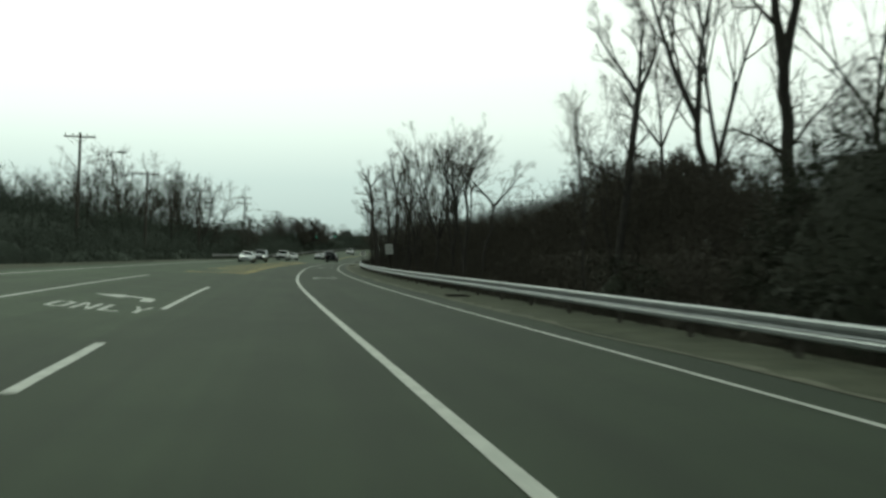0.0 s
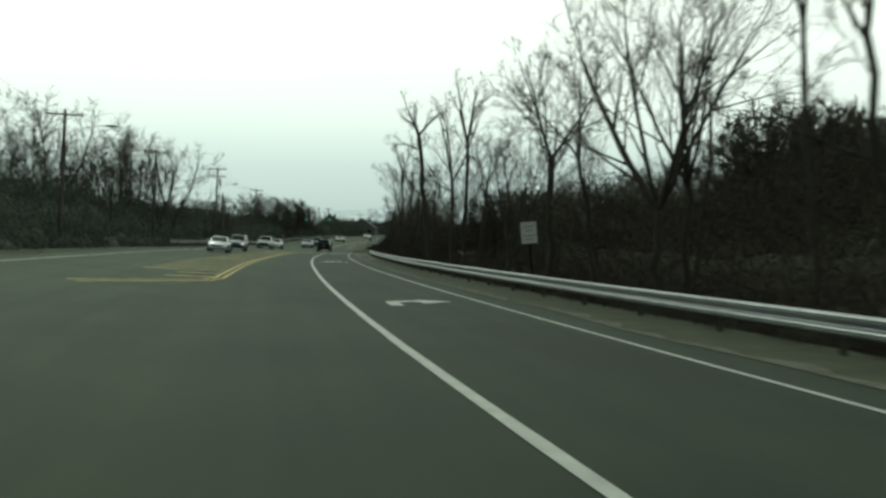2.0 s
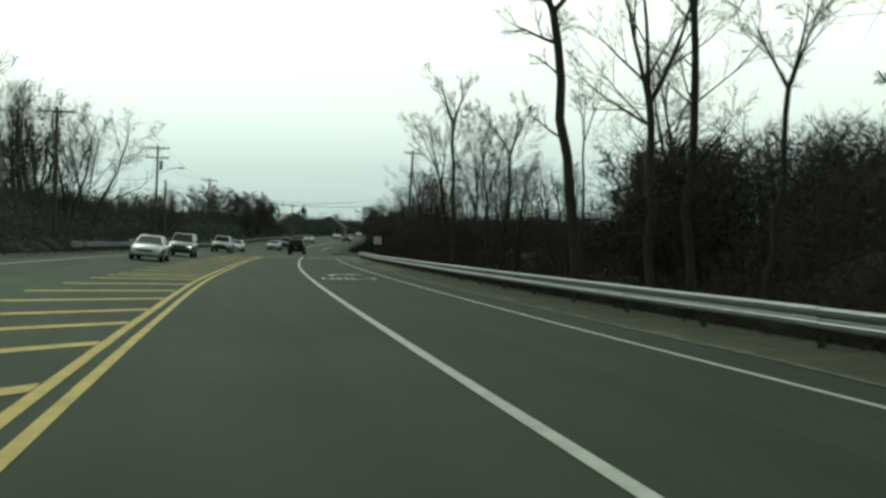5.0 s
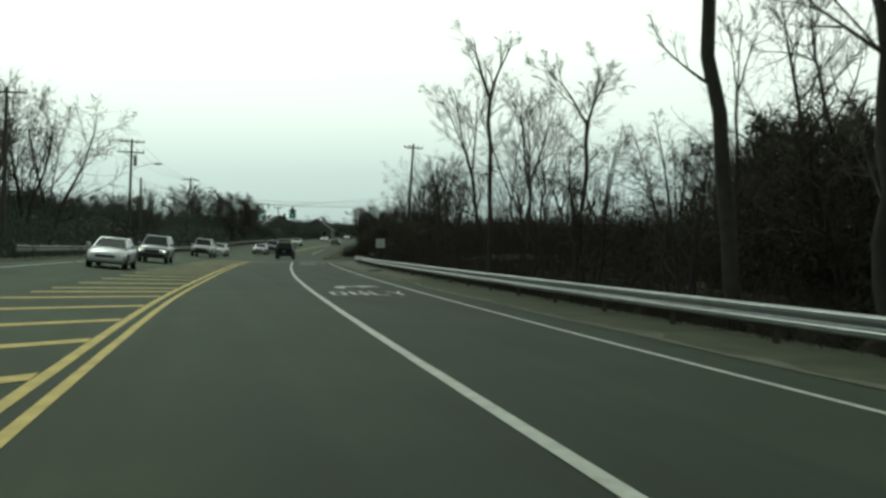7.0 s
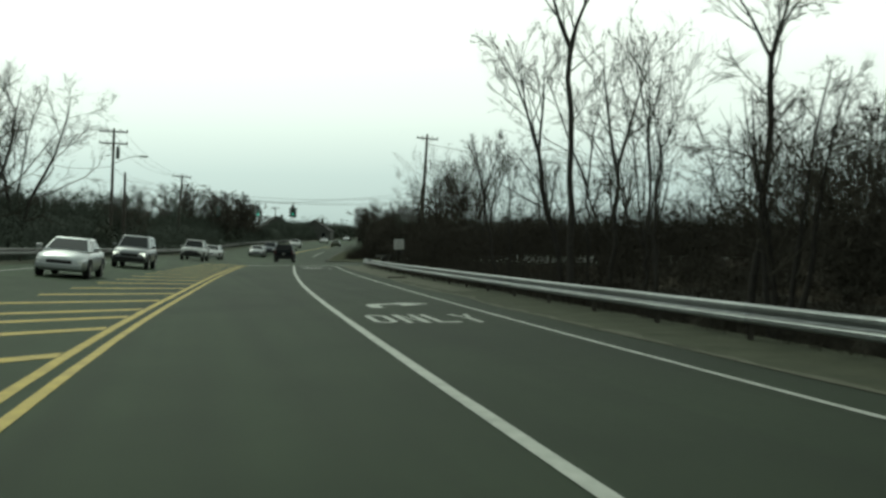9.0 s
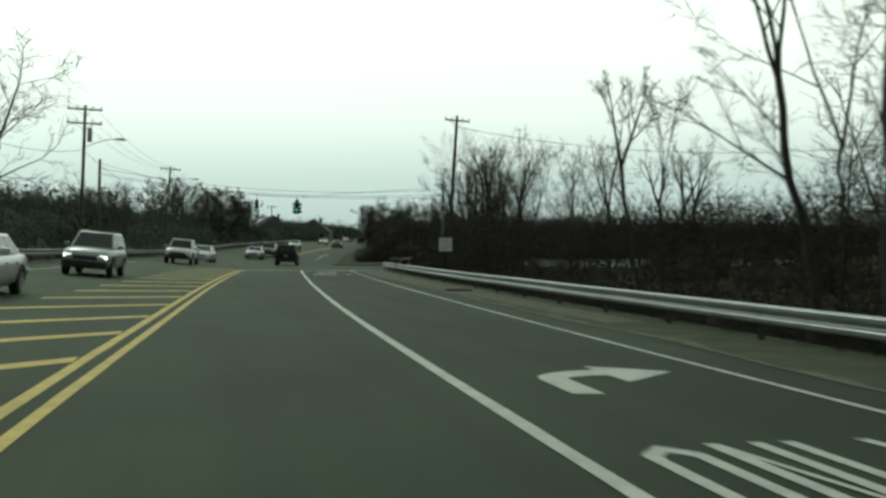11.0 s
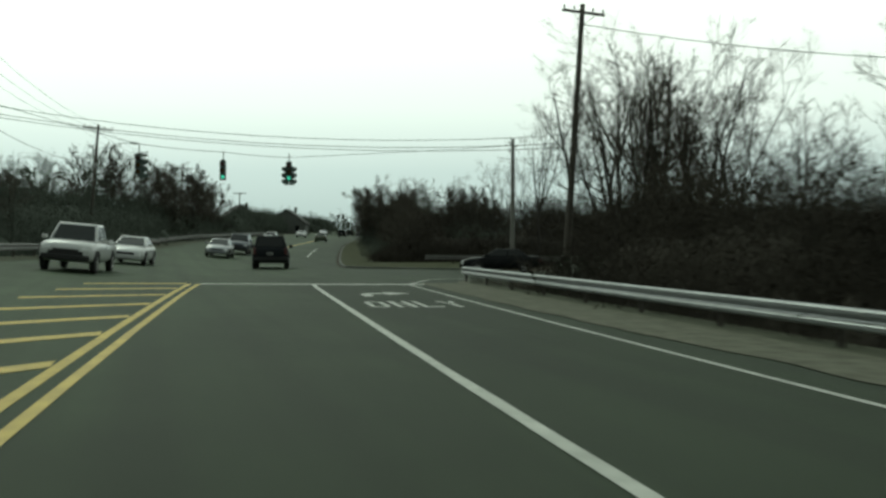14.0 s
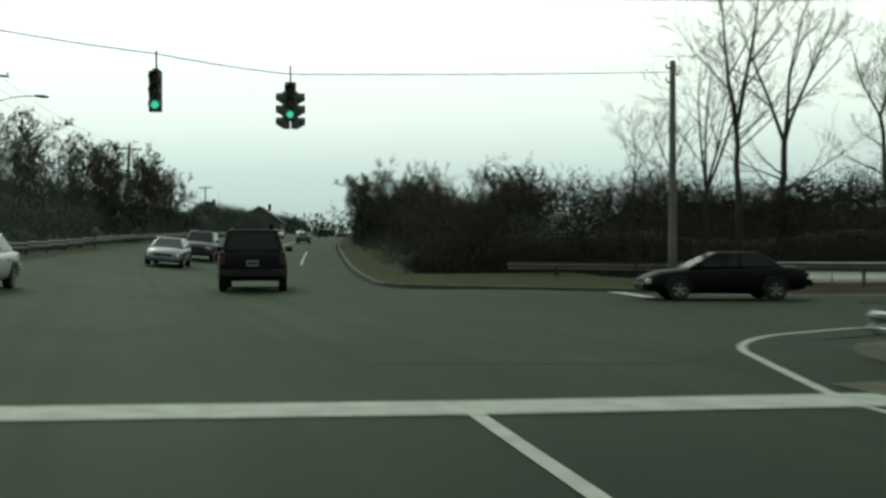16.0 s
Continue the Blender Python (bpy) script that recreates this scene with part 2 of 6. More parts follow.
# ---- plan of the road: where its lines run, by distance along y ----
def line(ys, xs):
    # piecewise smooth curve x(y) with tangents from its neighbours
    sl = [(xs[min(i + 1, len(xs) - 1)] - xs[max(i - 1, 0)]) / (ys[min(i + 1, len(xs) - 1)] - ys[max(i - 1, 0)]) for i in range(len(xs))]

    def at(y):
        if y <= ys[0]:
            return xs[0] + sl[0] * (y - ys[0])
        if y >= ys[-1]:
            return xs[-1] + sl[-1] * (y - ys[-1])
        i = max(k for k in range(len(ys) - 1) if ys[k] <= y)
        h = ys[i + 1] - ys[i]
        t = (y - ys[i]) / h
        return ((2 * t ** 3 - 3 * t ** 2 + 1) * xs[i] + (t ** 3 - 2 * t ** 2 + t) * h * sl[i]
                + (3 * t ** 2 - 2 * t ** 3) * xs[i + 1] + (t ** 3 - t ** 2) * h * sl[i + 1])
    return at


lane_x = line([-5, 15, 35, 55, 75, 95, 115, 135, 155, 175, 187, 205, 230, 275, 304, 360, 455, 600],
              [0.46, 0.01, -0.43, -0.67, -0.41, 0.2, 1.03, 2.14, 3.66, 5.44, 6.6, 8.7, 12.5, 21.0, 27.0, 39.5, 60.5, 93])
edge_x = line([-5, 15, 35, 55, 75, 95, 115, 135, 155, 175, 187],
              [3.76, 3.5, 3.01, 2.78, 2.92, 3.42, 4.29, 5.49, 6.97, 8.77, 10.0])
yellow_x = line([-5, 14, 30, 48, 65, 80, 95, 115, 135, 155, 175, 188, 205, 230, 275, 304, 360, 455, 600],
                [-3.7, -3.97, -4.28, -4.45, -4.2, -3.9, -3.53, -2.83, -1.59, -0.2, 1.47, 2.75, 4.9, 8.7, 17.2, 23.2, 35.7, 56.7, 89])
rail_x = line([-5, 15, 35, 55, 75, 95, 115, 135, 155, 175, 190],
              [5.99, 5.75, 5.52, 5.17, 5.26, 5.78, 6.76, 8.05, 9.57, 11.45, 13.0])
LEFT_W = 8.3
STOP_Y = 186.9
SIDE_O, SIDE_D = Vector((15.5, 200.2)), Vector((0.953, -0.302))   # side street: a point of its axis, its direction
SIDE_N = Vector((0.302, 0.953))


def smooth(a, b, v):
    t = min(1, max(0, (v - a) / (b - a)))
    return t * t * (3 - 2 * t)


def right_x(y):
    # right edge of what is paved and kept clear
    if y < 190:
        return rail_x(y)
    return rail_x(190) + (lane_x(215) + 2.4 - rail_x(190)) * smooth(190, 215, y) if y < 215 else lane_x(y) + 2.4


def gz(x, y):
    z = 0.0175 * max(0, y - 205) * smooth(200, 260, y) if y < 700 else 8.66
    dl = yellow_x(y) - x - 0.3
    if dl > 0:
        z += 0.088 * min(dl, 9.0)
        if dl > 11:
            z += 0.04 * min(dl - 11, 90)
        return z
    d = x - right_x(y)
    if d > 0.8:
        q = Vector((x, y)) - SIDE_O
        k = smooth(6.5, 15, abs(q.dot(SIDE_N))) if q.dot(SIDE_D) > -8 else 1.0
        k *= 1 - smooth(196, 206, y)
        z += k * (-0.22 * min(d - 0.8, 5) + (0.085 * min(d - 12, 70) if d > 12 else 0))
    return z


def strip(name, lo, hi, ys, material, lift=0.0, n=2, label="", kind="structure", thick=0.0):
    bm = bmesh.new()
    rows = []
    for y in ys:
        a, b = lo(y), hi(y)
        rows.append([bm.verts.new((a + (b - a) * k / (n - 1), y, gz(a + (b - a) * k / (n - 1), y) + lift)) for k in range(n)])
    for r0, r1 in zip(rows, rows[1:]):
        for k in range(n - 1):
            bm.faces.new((r0[k], r0[k + 1], r1[k + 1], r1[k]))
    ob = part(name, bm, material, smooth=True)
    return tagged(ob, label, kind=kind)


def steps(a, b, d):
    n = max(1, round((b - a) / d))
    return [a + (b - a) * i / n for i in range(n + 1)]


YS = steps(-70, 330, 2.5) + steps(340, 900, 20)

# ground: one sheet out to the horizon
bm = bmesh.new()
rows = []
for y in [-1500, -600, -250, -120] + YS + [1100, 1500, 2500]:
    yy = min(max(y, -120), 900)
    lx, rx = yellow_x(yy) - LEFT_W, right_x(yy)
    xs = [lx + o for o in (-2200, -900, -400, -220, -140, -100, -70, -50, -35, -24, -16, -10, -6, -3.5, -2, -1, 0)]
    xs += [yellow_x(yy), lane_x(yy)]
    xs += [rx + o for o in (0, 0.8, 1.5, 2.5, 4, 6, 9, 12, 16, 22, 30, 40, 55, 75, 100, 140, 220, 400, 900, 2200)]
    rows.append([bm.verts.new((x, y, gz(x, yy) - 0.05 + (0.12 * noise.noise((x * 0.3, y * 0.3, 0)) if (x < lx - 2 or x > rx + 2) else 0))) for x in xs])
for r0, r1 in zip(rows, rows[1:]):
    for k in range(len(r0) - 1):
        bm.faces.new((r0[k], r0[k + 1], r1[k + 1], r1[k]))
tagged(part("ground", bm, GROUND, smooth=True), "dark leaf-littered ground beside the road", kind="structure")

def set_sheen(me, sheens):
    # how strongly sheen is painted into the asphalt at each vertex, from 0 up
    me.attributes.new("sheen", 'FLOAT', 'POINT').data.foreach_set("value", sheens)
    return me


# the road: crown along the yellow line, the oncoming half tilted and coloured paler for sheen
bm = bmesh.new()
rows, sheens = [], []
for y in YS:
    a, c, b = yellow_x(y) - LEFT_W, yellow_x(y) - 0.3, (right_x(y) - 0.9 if y < 187 else right_x(y))
    rows.append([bm.verts.new((x, y, gz(x, y))) for x in (a, (a + c) / 2, c, (b + c) / 2, b)])
    # beyond the stop line: windscreen dimming towards the right, also in the colour
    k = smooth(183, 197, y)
    sheens += [v + (w - v) * k for v, w in ((1.25, 0.9), (1.05, 0.85), (0.45, 0.75), (0.0, 0.45), (0.0, 0.1))]
for r0, r1 in zip(rows, rows[1:]):
    for k in range(4):
        bm.faces.new((r0[k], r0[k + 1], r1[k + 1], r1[k]))
tagged(part("road", set_sheen(mesh_of(bm, "road"), sheens), ASPHALT, smooth=True), "worn grey asphalt of the main road", kind="structure")
strip("shoulder", lambda y: edge_x(y) + 0.98 + 0.16 * noise.noise((0, y * 0.3, 3)), lambda y: rail_x(y) + 0.5, steps(-70, 187, 1.0), SHOULDER, 0.006, 4,
      "pale sandy gravel shoulder under the guardrail")
strip("sand_streak", lambda y: edge_x(y) + 0.85 + 0.25 * noise.noise((0, y * 0.16, 3)), lambda y: edge_x(y) + 0.95 + 0.25 * noise.noise((0, y * 0.16, 3)) + 0.7 * abs(noise.noise((4, y * 0.45, 3))),
      steps(-70, 183, 0.5), SAND, 0.010, 2, "pale streak of washed sand along the shoulder")
strip("sand_spread", lambda y: edge_x(y) + 1.3 - 0.75 * smooth(140, 175, y) + 0.15 * noise.noise((2, y * 0.5, 3)), lambda y: rail_x(y) - 0.25 + 0.1 * noise.noise((7, y * 0.8, 3)),
      steps(132, 187, 0.5), SAND, 0.014, 4, "pale sand spread over the shoulder near the corner")
strip("left_verge", lambda y: yellow_x(y) - LEFT_W - 1.6, lambda y: yellow_x(y) - LEFT_W + 0.15 + 0.1 * noise.noise((5, y * 0.4, 3)), YS[:-20], SHOULDER, 0.014, 3,
      "sandy strip along the far kerb side of the road")

# side street with a flared mouth
bm = bmesh.new()
rows, sheens = [], []
for s in steps(-6, 120, 2):
    # the mouth takes on a little of the crossing's painted sheen
    sheens += [0.25 * (1 - smooth(-5, 4, s))] * 9
    fl = 7.0 * math.exp(-max(0, s + 2) / 4.5)
    c = SIDE_O + SIDE_D * s
    row = []
    for k in range(9):
        o = -5.2 - fl + (10.4 + 1.6 * fl) * k / 8
        p = c + SIDE_N * o
        row.append(bm.verts.new((p.x, p.y, gz(p.x, p.y) + 0.004)))
    rows.append(row)
for r0, r1 in zip(rows, rows[1:]):
    for k in range(8):
        bm.faces.new((r0[k], r0[k + 1], r1[k + 1], r1[k]))
tagged(part("side_street", set_sheen(mesh_of(bm, "side_street"), sheens), ASPHALT, smooth=True), "grey asphalt side street meeting the main road", kind="structure")


# ---- road markings ----
def flat(name, polys, material, label, lift=0.008, kind="structure", category="", group=""):
    # flat painted shape: polygons of (x, y), laid on the road
    bm = bmesh.new()
    for poly in polys:
        bm.faces.new([bm.verts.new((x, y, gz(x, y) + lift)) for x, y in poly])
    bmesh.ops.recalc_face_normals(bm, faces=bm.faces)
    for fc in bm.faces:
        if fc.normal.z < 0:
            fc.normal_flip()
    ob = part(name, bm, material)
    return tagged(ob, label, category, group, kind)


def stripe(name, fx, y0, y1, width, material, label, lift=0.008):
    return strip(name, lambda y: fx(y) - width / 2 + 0.012 * noise.noise((1, y * 2.1, 7)), lambda y: fx(y) + width / 2 + 0.012 * noise.noise((9, y * 2.1, 7)),
                 steps(y0, y1, 1.0), material, lift, 2, label)


stripe("lane_line", lane_x, -40, STOP_Y - 0.2, 0.145, WHITE_PAINT, "solid worn white line between the lanes")
stripe("edge_line", edge_x, -40, STOP_Y - 0.45, 0.095, WHITE_PAINT, "thin white edge line beside the shoulder")
stripe("lane_line", lambda y: lane_x(y) - 0.1, 237, 262, 0.12, WHITE_PAINT, "white line beyond the crossing")
stripe("edge_line", lambda y: yellow_x(y) - LEFT_W + 1.3, -40, 185, 0.11, WHITE_PAINT, "thin white edge line of the oncoming side")
stripe("edge_line", lambda y: yellow_x(y) - LEFT_W + 1.3, 262, 330, 0.11, WHITE_PAINT, "thin white edge line of the oncoming side")
for a, b in ((2.0, 8.0), (14.4, 20.3), (30.2, 48.2)):
    stripe("lane_dash", yellow_x, a, b, 0.17, WHITE_PAINT, "worn white dash between two lanes")
stripe("lane_line", lambda y: yellow_x(y) - 3.75, -40, 58, 0.13, WHITE_PAINT, "faded white line of the turning lane")
# double yellow line round the painted island
stripe("yellow_line", lambda y: yellow_x(y) - 0.04, 81.6, STOP_Y + 0.6, 0.14, YELLOW_PAINT, "worn solid yellow line of the painted island")
stripe("yellow_line", lambda y: yellow_x(y) - 0.36, 82.2, STOP_Y + 0.6, 0.14, YELLOW_PAINT, "worn solid yellow line of the painted island")
stripe("yellow_line", lambda y: yellow_x(y) - 0.1, 243, 330, 0.3, YELLOW_PAINT, "faded double yellow centre line")
nose = [(yellow_x(81.6) - 0.04, 81.6), (-4.22, 79.3), (-5.2, 76.6), (-6.2, 74.0), (-7.3, 71.2)]
for o in (0.0, 0.36):
    flat("yellow_line", [[(nose[i][0] - o * 0.8, nose[i][1] + o * 1.4), (nose[i + 1][0] - o * 0.8, nose[i + 1][1] + o * 1.4),
                          (nose[i + 1][0] - o * 0.8 - 0.1, nose[i + 1][1] + o * 1.4 + 0.12), (nose[i][0] - o * 0.8 - 0.14, nose[i][1] + o * 1.4 + 0.02)] for i in range(4)],
         YELLOW_PAINT, "curved yellow nose of the painted island", 0.009)
for y in (82.9, 86.9, 91.3, 95.0, 98.6, 102.9, 107.2, 111.9, 116.5, 119.6, 122.2, 126.3, 130.6, 134.9, 139.6, 144.0, 148.4, 152.9, 157.5, 162.1, 166.3, 170.2, 174.5, 179.0, 183.2, 187.3):
    a, hw = yellow_x(y) - 0.44, 3.1
    q = [(a - hw * k / 4, y - 1.85 * hw * k / 4) for k in range(5)]
    if y < 87:
        q = q[:3]
    flat("hatch_bar", [[q[i], q[i + 1], (q[i + 1][0], q[i + 1][1] + 0.6), (q[i][0], q[i][1] + 0.6)] for i in range(len(q) - 1)], YELLOW_PAINT,
         "worn yellow hatch bar on the asphalt", kind="thing", category="road marking", group="hatch bars of the painted island")
# stop line, and the edge line that curls into the side street
flat("stop_line", [[(2.72, 187.1), (6.55, 186.25), (11.6, 185.35), (11.7, 186.1), (6.7, 187.0), (2.7, 187.9)]],
     WHITE_PAINT, "broad white stop line across the lanes", 0.013, kind="thing", category="road marking")
curl = [(9.95, 186.1), (10.62, 187.77), (11.15, 189.06), (11.8, 190.5), (12.82, 191.7), (14.17, 192.5), (16.22, 193.1), (19, 193.2), (24, 192.0), (32, 189.6)]


def smooth_line(pts, n=6):
    out = []
    q = [Vector(p) for p in pts]
    for i in range(len(q) - 1):
        p0, p1, p2, p3 = q[max(i - 1, 0)], q[i], q[i + 1], q[min(i + 2, len(q) - 1)]
        for k in range(n):
            t = k / n
            out.append(0.5 * (2 * p1 + (p2 - p0) * t + (2 * p0 - 5 * p1 + 4 * p2 - p3) * t * t + (3 * p1 - p0 - 3 * p2 + p3) * t ** 3))
    return out + [q[-1]]


def ribbon(pts, w):
    # quads of width w along a line of points
    side = []
    for i, p in enumerate(pts):
        d = (pts[min(i + 1, len(pts) - 1)] - pts[max(i - 1, 0)]).normalized()
        side.append((p + Vector((-d.y, d.x)) * w / 2, p - Vector((-d.y, d.x)) * w / 2))
    return [[tuple(a[0]), tuple(b[0]), tuple(b[1]), tuple(a[1])] for a, b in zip(side, side[1:])]


flat("pavement_joint", [[(-9.0, 152.2), (-0.86, 150.68), (-0.86, 150.705), (-9.0, 152.225)], [(-0.86, 150.68), (9.0, 148.9), (9.0, 148.925), (-0.86, 150.705)]], CABLE, "narrow dark joint across the asphalt", 0.014)
flat("edge_line", ribbon(smooth_line(curl), 0.12), WHITE_PAINT, "white edge line curling round the corner", 0.012)
corner_in = smooth_line([(11.3, 184.0), (12.1, 187.0), (12.9, 189.4), (14.0, 190.7), (15.6, 191.4), (18.5, 191.4), (24.0, 190.2), (32.0, 187.9)])
corner_out = smooth_line([(9.2, 184.0), (10.2, 187.6), (11.2, 190.4), (12.4, 192.2), (14.0, 193.2), (17.5, 194.4), (24.0, 193.0), (32.0, 190.6)])
flat("corner_paving", [[tuple(corner_out[i]), tuple(corner_out[i + 1]), tuple(corner_in[i + 1]), tuple(corner_in[i])] for i in range(len(corner_in) - 1)], ASPHALT,
     "grey asphalt rounding the street corner", 0.003)
flat("shoulder", ribbon([p + Vector((0.85, -0.75)) for p in corner_in[:34]], 1.9), SHOULDER, "pale sandy gravel round the rail end", 0.005)
flat("sand_streak", ribbon([p + Vector((0.12, -0.12)) for p in corner_in[:26]], 0.45), SAND, "pale sand washed round the rail end", 0.009)
flat("stop_line", [[(17.45, 203.9), (17.85, 203.8), (18.5, 207.1), (18.1, 207.3)]], WHITE_PAINT, "white stop line of the side street", 0.012)
flat("edge_line", ribbon([Vector((18.9, 204.85)), Vector((21.0, 204.2)), Vector((31.0, 201.1)), Vector((45.0, 196.7))], 0.14), WHITE_PAINT, "white edge line of the side street", 0.012)


def turn_arrow(x, y, ang, mirror=1, size=1.0, wide=1.0):
    # turn arrow, 2.5 m long
    def ring(rx, ry, k):
        t = 0.5 * math.pi * k / 7
        return (0.14 - rx * math.cos(t), 0.05 + ry * math.sin(t))
    pts = [[(-0.62, -1.15), (-0.35, -1.2), (-0.34, 0.05), (-0.62, 0.05)], [(0.14, -0.3), (0.5, 0.12), (0.86, 0.6), (0.5, 1.0), (0.14, 1.3)]]
    pts += [[ring(0.76, 0.82, k), ring(0.76, 0.82, k + 1), ring(0.48, 0.3, k + 1), ring(0.48, 0.3, k)] for k in range(7)]
    c, s = math.cos(ang), math.sin(ang)
    polys = [[(x + size * (mirror * wide * px * c - py * s), y + size * (mirror * wide * px * s + py * c)) for px, py in q] for q in pts]
    return flat("turn_arrow", polys, WHITE_PAINT, "white turn arrow painted on the lane", kind="thing", category="road marking")


def word_only(x, y, ang):
    # the word ONLY in strokes: letters 2.45 m long
    w, h, t, g = 0.46, 2.45, 0.115, 0.142
    e = 0.32
    L = {"O": [[(0, e), (t, e + .1), (t, h - e - .1), (0, h - e)], [(0, h - e), (t, h - e - .1), (w / 2, h - e * .75), (w / 2, h)], [(w, h - e), (w / 2, h), (w / 2, h - e * .75), (w - t, h - e - .1)],
               [(w, h - e), (w - t, h - e - .1), (w - t, e + .1), (w, e)], [(w, e), (w - t, e + .1), (w / 2, e * .75), (w / 2, 0)], [(w / 2, 0), (w / 2, e * .75), (t, e + .1), (0, e)]],
         "N": [[(0, 0), (t, 0), (t, h), (0, h)], [(w - t, 0), (w, 0), (w, h), (w - t, h)], [(t, h), (t, h - .5), (w - t, 0), (w - t, .5)]],
         "L": [[(0, 0), (t, 0), (t, h), (0, h)], [(t, 0), (w, 0), (w, .27), (t, .27)]],
         "Y": [[(w / 2 - t / 2, 0), (w / 2 + t / 2, 0), (w / 2 + t / 2, h * .5), (w / 2 - t / 2, h * .5)], [(w / 2 - t / 2, h * .5), (w / 2, h * .5), (t, h), (0, h)],
               [(w / 2, h * .5), (w / 2 + t / 2, h * .5), (w, h), (w - t, h)]]}
    c, s = math.cos(ang), math.sin(ang)
    polys = []
    for i, ch in enumerate("ONLY"):
        for q in L[ch]:
            polys.append([(x + (px + i * (w + g) - 0.93) * c - (py - h / 2) * s, y + (px + i * (w + g) - 0.93) * s + (py - h / 2) * c) for px, py in q])
    return flat("road_word", polys, WHITE_PAINT, "worn white word ONLY painted on the lane", kind="thing", category="road marking")


turn_arrow(1.08, 67.2, radians(-1), 1, 1.0, 1.14)
turn_arrow(3.14, 123.6, radians(-3), 1, 0.95, 1.22)
word_only(2.6, 118.6, radians(-2.5))
turn_arrow(7.35, 178.75, radians(-6))
word_only(6.85, 173.8, radians(-5.5))
turn_arrow(-5.75, 34.7, radians(2), -1, 1.2)
word_only(-5.85, 29.5, radians(1.5))


# ---- guardrails ----
BEAM_L = 3.81


def beam_mesh():
    # W-shaped beam, its face towards -x, running along +y
    prof = [(0.0, -0.155), (-0.03, -0.15), (-0.07, -0.136), (-0.083, -0.12), (-0.083, -0.066), (-0.07, -0.05), (-0.03, -0.022), (-0.022, 0.0), (-0.03, 0.022), (-0.07, 0.05), (-0.083, 0.066), (-0.083, 0.12), (-0.07, 0.136), (-0.03, 0.15), (0.0, 0.155)]
    prof += [(x + 0.006, z) for x, z in prof[::-1]]
    bm = bmesh.new()
    loft(bm, [[(x, y, z) for x, z in prof] for y in (-BEAM_L / 2 - 0.15, BEAM_L / 2 + 0.15)])
    return mesh_of(bm, "beam")


def post_mesh(hgt):
    bm = bmesh.new()
    box(bm, 0.02, 0, hgt / 2 - 0.3, 0.006, 0.075, hgt + 0.6)
    box(bm, -0.02, 0.034, hgt / 2 - 0.3, 0.08, 0.006, hgt + 0.6)
    box(bm, -0.02, -0.034, hgt / 2 - 0.3, 0.08, 0.006, hgt + 0.6)
    return mesh_of(bm, "post")


def guardrail(fx, y0, y1, top, side, label, curl=False, steel=GALV):
    root = thing("guardrail", Matrix(), label, "guardrail")
    bme, pme = beam_mesh(), post_mesh(top - 0.02)
    n = round((y1 - y0) / BEAM_L)
    for i in range(n):
        ya, yb = y1 - BEAM_L * (i + 1), y1 - BEAM_L * i
        xa, xb = fx(ya), fx(yb)
        ym, xm = (ya + yb) / 2, (xa + xb) / 2
        rz = -math.atan2(xb - xa, yb - ya) + (0 if side > 0 else math.pi)
        jig = 0.012 * noise.noise((i * 1.7, side, 0))
        b = part("beam", bme, steel, root)
        b.matrix_world = Matrix.Translation((xm + (-0.005 if i % 2 else 0.004) * side, ym, gz(xm, ym) + top - 0.155 + jig)) @ Matrix.Rotation(rz, 4, 'Z')
        p = part("post", pme, POST_STEEL, root)
        p.matrix_world = Matrix.Translation((xb + 0.06 * side, yb - 0.1, gz(xb, yb))) @ Matrix.Rotation(rz + 0.06 * noise.noise((i, 3, side)), 4, 'Z')
    if curl:
        # bull-nosed end that bends away from the road
        bm = bmesh.new()
        x1, prev = fx(y1), None
        prof = [(0.0, -0.155), (-0.07, -0.1), (-0.075, -0.06), (-0.02, 0.0), (-0.075, 0.06), (-0.07, 0.1), (0.0, 0.155)]
        rings = []
        for k in range(9):
            a = radians(-5 + 26 * k)
            c = Vector((x1 + 0.33, y1 + 0.1, gz(x1, y1) + top - 0.155))
            d = Vector((-math.cos(a), math.sin(a), 0))
            rings.append([c + d * (0.33 - px) + Vector((0, 0, pz)) for px, pz in prof] + [c + d * (0.322 - px) + Vector((0, 0, pz)) for px, pz in prof[::-1]])
        loft(bm, rings)
        part("end_terminal", bm, GALV, root, "rounded galvanised end piece", smooth=True)
    return root


guardrail(rail_x, -30, 189.0, 0.58, 1, "galvanised steel guardrail beside the shoulder", curl=True)
guardrail(lambda y: yellow_x(y) - LEFT_W - 0.9, 138, 330, 0.62, -1, "weathered steel guardrail beside the oncoming lane", steel=WEATHERED)


# ---- poles, cables and signals ----
def cable(name, a, b, sag, radius=0.018, label="black overhead cable between poles", group="overhead cables"):
    a, b = Vector(a), Vector(b)
    bm = bmesh.new()
    pts = [a.lerp(b, k / 14) - Vector((0, 0, sag * 4 * (k / 14) * (1 - k / 14))) for k in range(15)]
    tube(bm, pts, radius, 5)
    return tagged(part(name, bm, CABLE), label, "cable", group)


